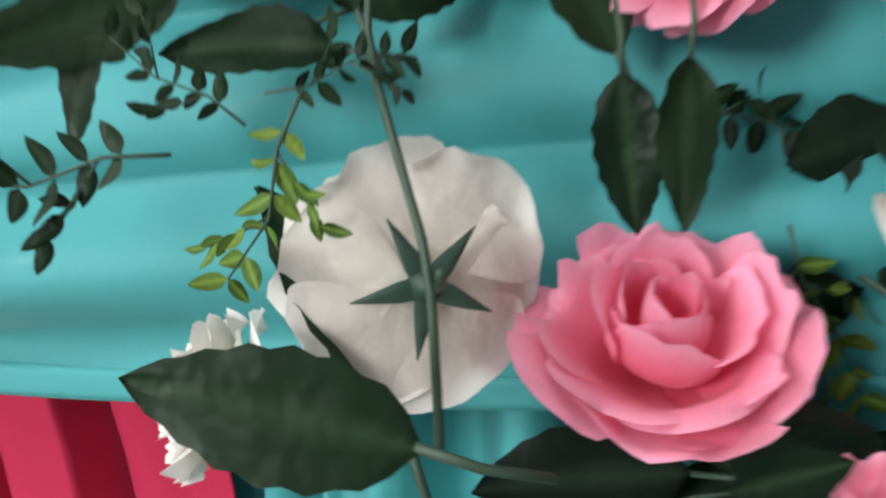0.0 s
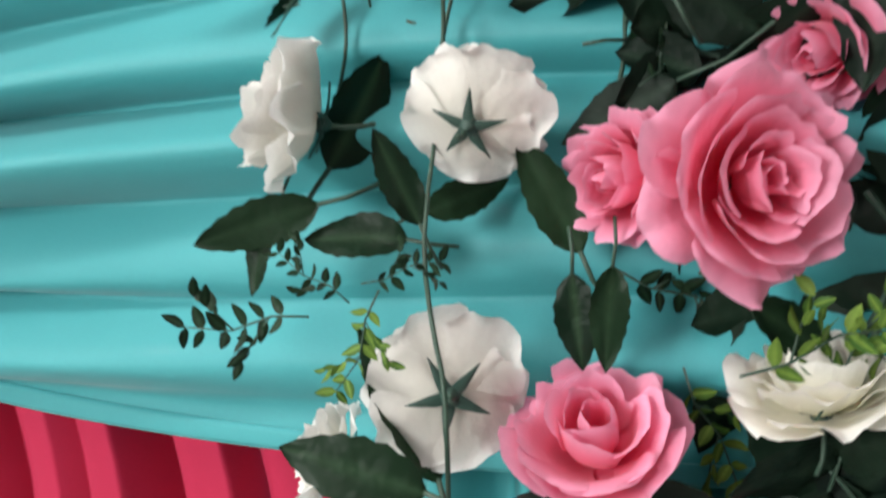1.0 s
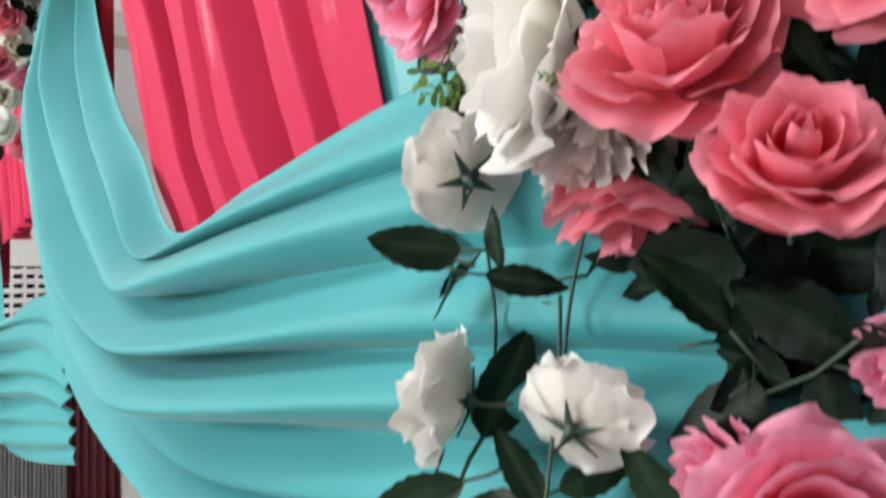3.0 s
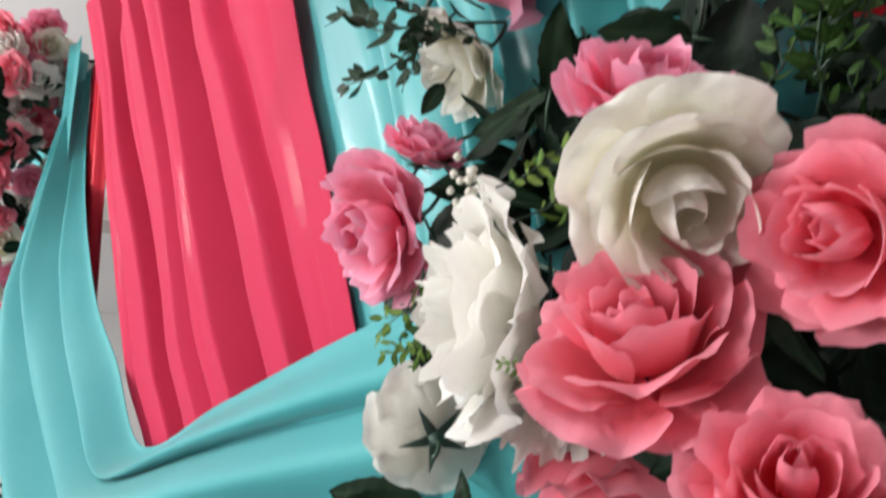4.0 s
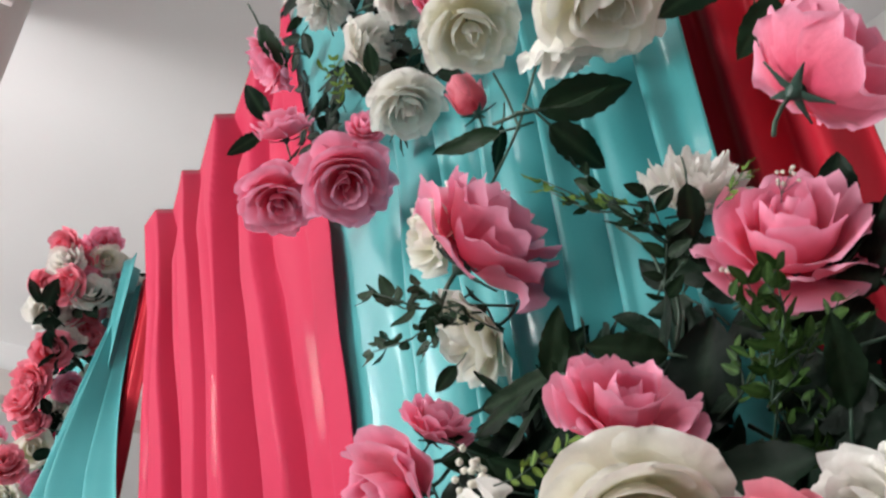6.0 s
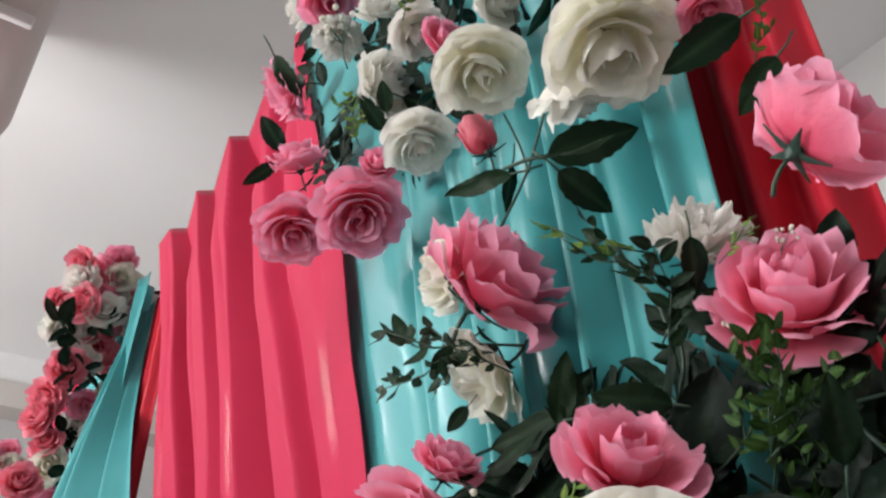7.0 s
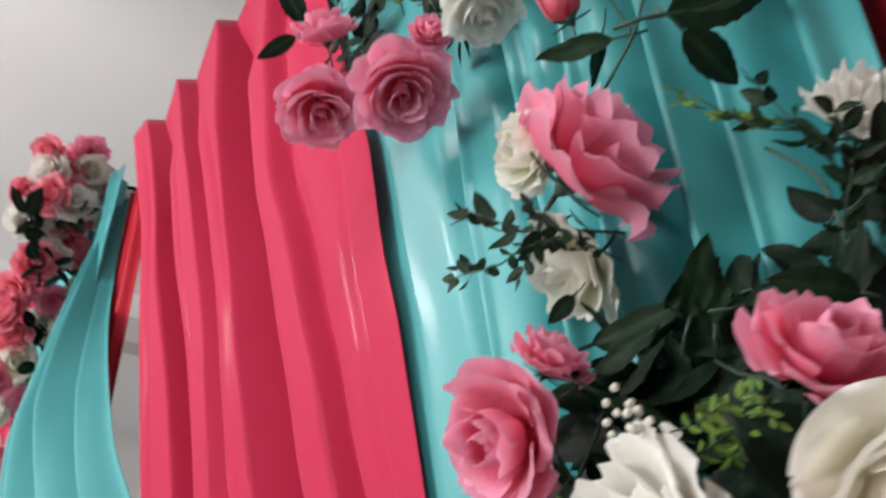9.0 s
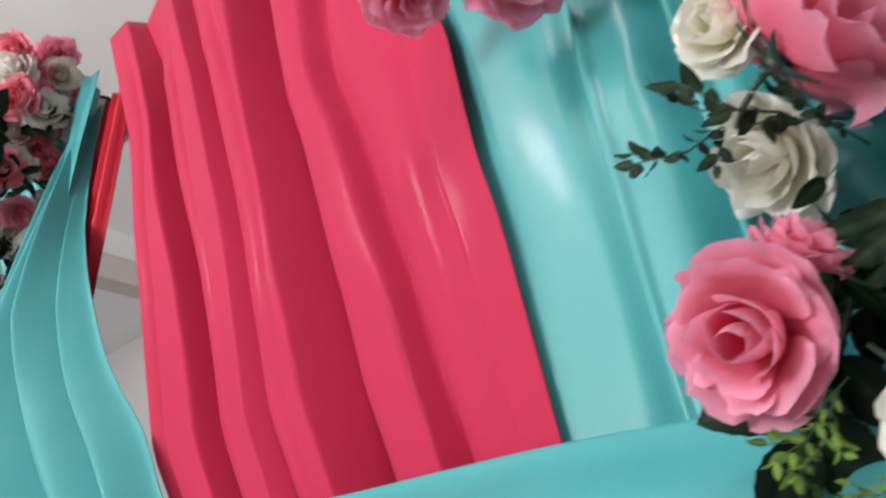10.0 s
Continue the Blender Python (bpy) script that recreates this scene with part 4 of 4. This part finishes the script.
def filler(m, seed, group):
    rnd = random.Random(seed)
    ob = new("filler_spray")
    child("stem", tube("stem", [(0, 0, 0), (0.2, 0.02, 0.03), (0.5, 0, 0)], 0.012, STEM, 5), ob)
    for k in range(11):
        tip = Vector((rnd.uniform(0.6, 1.05), rnd.uniform(-0.4, 0.4), rnd.uniform(-0.3, 0.3)))
        twig = child("twig", tube("twig", [(0.4, 0, 0), Vector((0.4, 0, 0)).lerp(tip, 0.5), tip], 0.006, STEM, 4), ob)
        child("blossom", BERRY, twig, Matrix.Translation(tip))
    ob.matrix_basis = m
    return tagged(ob, "spray of tiny white filler blossoms", "flower spray", group)


FILLERS = [
    (-0.325, 0.099, 1.835, 0.039, 95, 56, 138),
    (-0.455, 0.037, 1.917, 0.03, 155, 65, -147),
    (-0.333, 0.082, 1.854, 0.042, 57, 11, 110),
    (-0.012, 0.071, 2.545, 0.085, 132, 54, 165),
    (-0.492, 0.038, 1.964, 0.022, 166, 53, -140),
]
for i, row in enumerate(FILLERS):
    filler(leaf_pose(*row), i, "filler sprays in the garland")


# long stems that hang in front of the drapes
def hanging_stem(points):
    """A thin plastic stem through points of the hall's frame."""
    smooth = [curve_at(points, k / 14) for k in range(15)]
    ob = new("flower_stem", tube("flower_stem", [HALL @ Vector(p) for p in smooth], 0.0012, STEM, 6))
    return tagged(ob, "thin dark green plastic flower stem", "stem", "stems of the garland")


STEMS = [
    [(-0.288, 0.070, 1.679), (-0.292, 0.080, 1.635), (-0.290, 0.095, 1.568), (-0.308, 0.120, 1.531), (-0.319, 0.128, 1.502), (-0.321, 0.130, 1.475), (-0.321, 0.130, 1.456)],
    [(-0.202, 0.050, 1.749), (-0.216, 0.060, 1.709), (-0.219, 0.060, 1.668), (-0.200, 0.050, 1.633)],
    [(-0.300, 0.050, 1.732), (-0.291, 0.055, 1.704), (-0.282, 0.060, 1.666), (-0.270, 0.060, 1.615)],
    [(-0.373, 0.050, 1.678), (-0.371, 0.045, 1.662), (-0.368, 0.040, 1.643), (-0.360, 0.035, 1.621)],
    [(-0.482, 0.080, 1.695), (-0.481, 0.080, 1.674), (-0.477, 0.080, 1.654)],
    [(-0.330, 0.030, 2.229), (-0.320, 0.040, 2.183), (-0.307, 0.045, 2.153), (-0.265, 0.050, 2.110)],
    [(-0.422, 0.030, 1.992), (-0.414, 0.030, 1.970), (-0.413, 0.030, 1.944), (-0.404, 0.030, 1.922)],
    [(-0.376, 0.025, 2.031), (-0.403, 0.030, 1.991), (-0.408, 0.030, 1.946)],
    [(-0.273, 0.030, 2.265), (-0.294, 0.035, 2.211), (-0.309, 0.040, 2.163)],
]
for points in STEMS:
    hanging_stem(points)


# ---- far tables ----
URN = [(0.0, 0.0), (0.055, 0.0), (0.058, 0.012), (0.040, 0.03), (0.036, 0.05), (0.05, 0.09), (0.062, 0.15), (0.07, 0.20), (0.078, 0.215), (0.078, 0.228), (0.066, 0.225), (0.0, 0.2)]
URN_MESH = lathe("urn_body", URN, PLASTER, 16)
TUFT = petal_mesh("petal", PETALS["w"], [(0.0, 0.0), (0.018, 0.012), (0.034, 0.018), (0.044, 0.010)], 40, 0.004, 1.0, 0.0, 3, 0, 5, 4)


def urn():
    rnd = random.Random(5)
    ob = new("urn_planter")
    child("urn_body", URN_MESH, ob)
    for k in range(7):
        a = 6.283 * k / 7
        head = Vector((0.045 * math.cos(a) * (k > 0), 0.045 * math.sin(a) * (k > 0), 0.235 + 0.02 * rnd.random()))
        for q in range(5):
            child("petal", TUFT, ob, Matrix.Translation(head) @ pose(0, 0, 0, rnd.uniform(-25, 25), rnd.uniform(-25, 25), 72 * q))
    return tagged(ob, "white plaster urn planter with white flowers on a table", "planter", "urns on the long table")


def table_legs(ob, places, h, r):
    for x, y in places:
        child("leg", tube("leg", [(x, y, 0), (x, y, h / 2), (x, y, h)], r, GREY_METAL, 8), ob)


A, B = Vector((-4.81, 2.30, 0)), Vector((-3.06, 2.72, 0))
along = (B - A).normalized()
turn_z = math.degrees(math.atan2(along.y, along.x))
table = tagged(new("long_table"), "long folding table with a grey top", "table")
part("tabletop", box(bmesh.new(), -0.95, 0.95, -0.32, 0.32, 0.72, 0.75, 0.008), GREY_TABLE, table)
table_legs(table, ((-0.85, -0.26), (-0.85, 0.26), (0.85, -0.26), (0.85, 0.26)), 0.72, 0.016)
for x in (-0.85, 0.85):
    child("brace", tube("brace", [(x, -0.26, 0.3), (x, 0, 0.3), (x, 0.26, 0.3)], 0.01, GREY_METAL, 8), table)
table.matrix_basis = Matrix.Translation((A + B) / 2) @ pose(0, 0, 0, 0, 0, turn_z)
one = urn()
base = table.matrix_basis
for i in range(17):
    m = base @ pose(-0.88 + 0.11 * i, -0.12 + 0.02 * (i % 3), 0.752, 0, 0, 40 * i) @ Matrix.Scale(0.74, 4)
    if i:
        copy_thing(one, m @ Matrix.Scale(1 / one.scale[0], 4))
    else:
        one.matrix_basis = m
round_table = tagged(new("round_table"), "small round grey table on a single leg", "table")
child("tabletop", lathe("tabletop", [(0.0, 0.60), (0.27, 0.60), (0.28, 0.61), (0.28, 0.625), (0.27, 0.632), (0.0, 0.632)], GREY_TABLE, 30), round_table)
child("pillar", tube("pillar", [(0, 0, -0.04), (0, 0, 0.3), (0, 0, 0.6)], 0.03, GREY_METAL, 10), round_table)
child("foot", lathe("foot", [(0.0, -0.06), (0.2, -0.06), (0.2, -0.045), (0.05, -0.03), (0.0, -0.03)], GREY_METAL, 24), round_table)
round_table.matrix_basis = Matrix.Translation((-2.79, 2.44, 0.06))
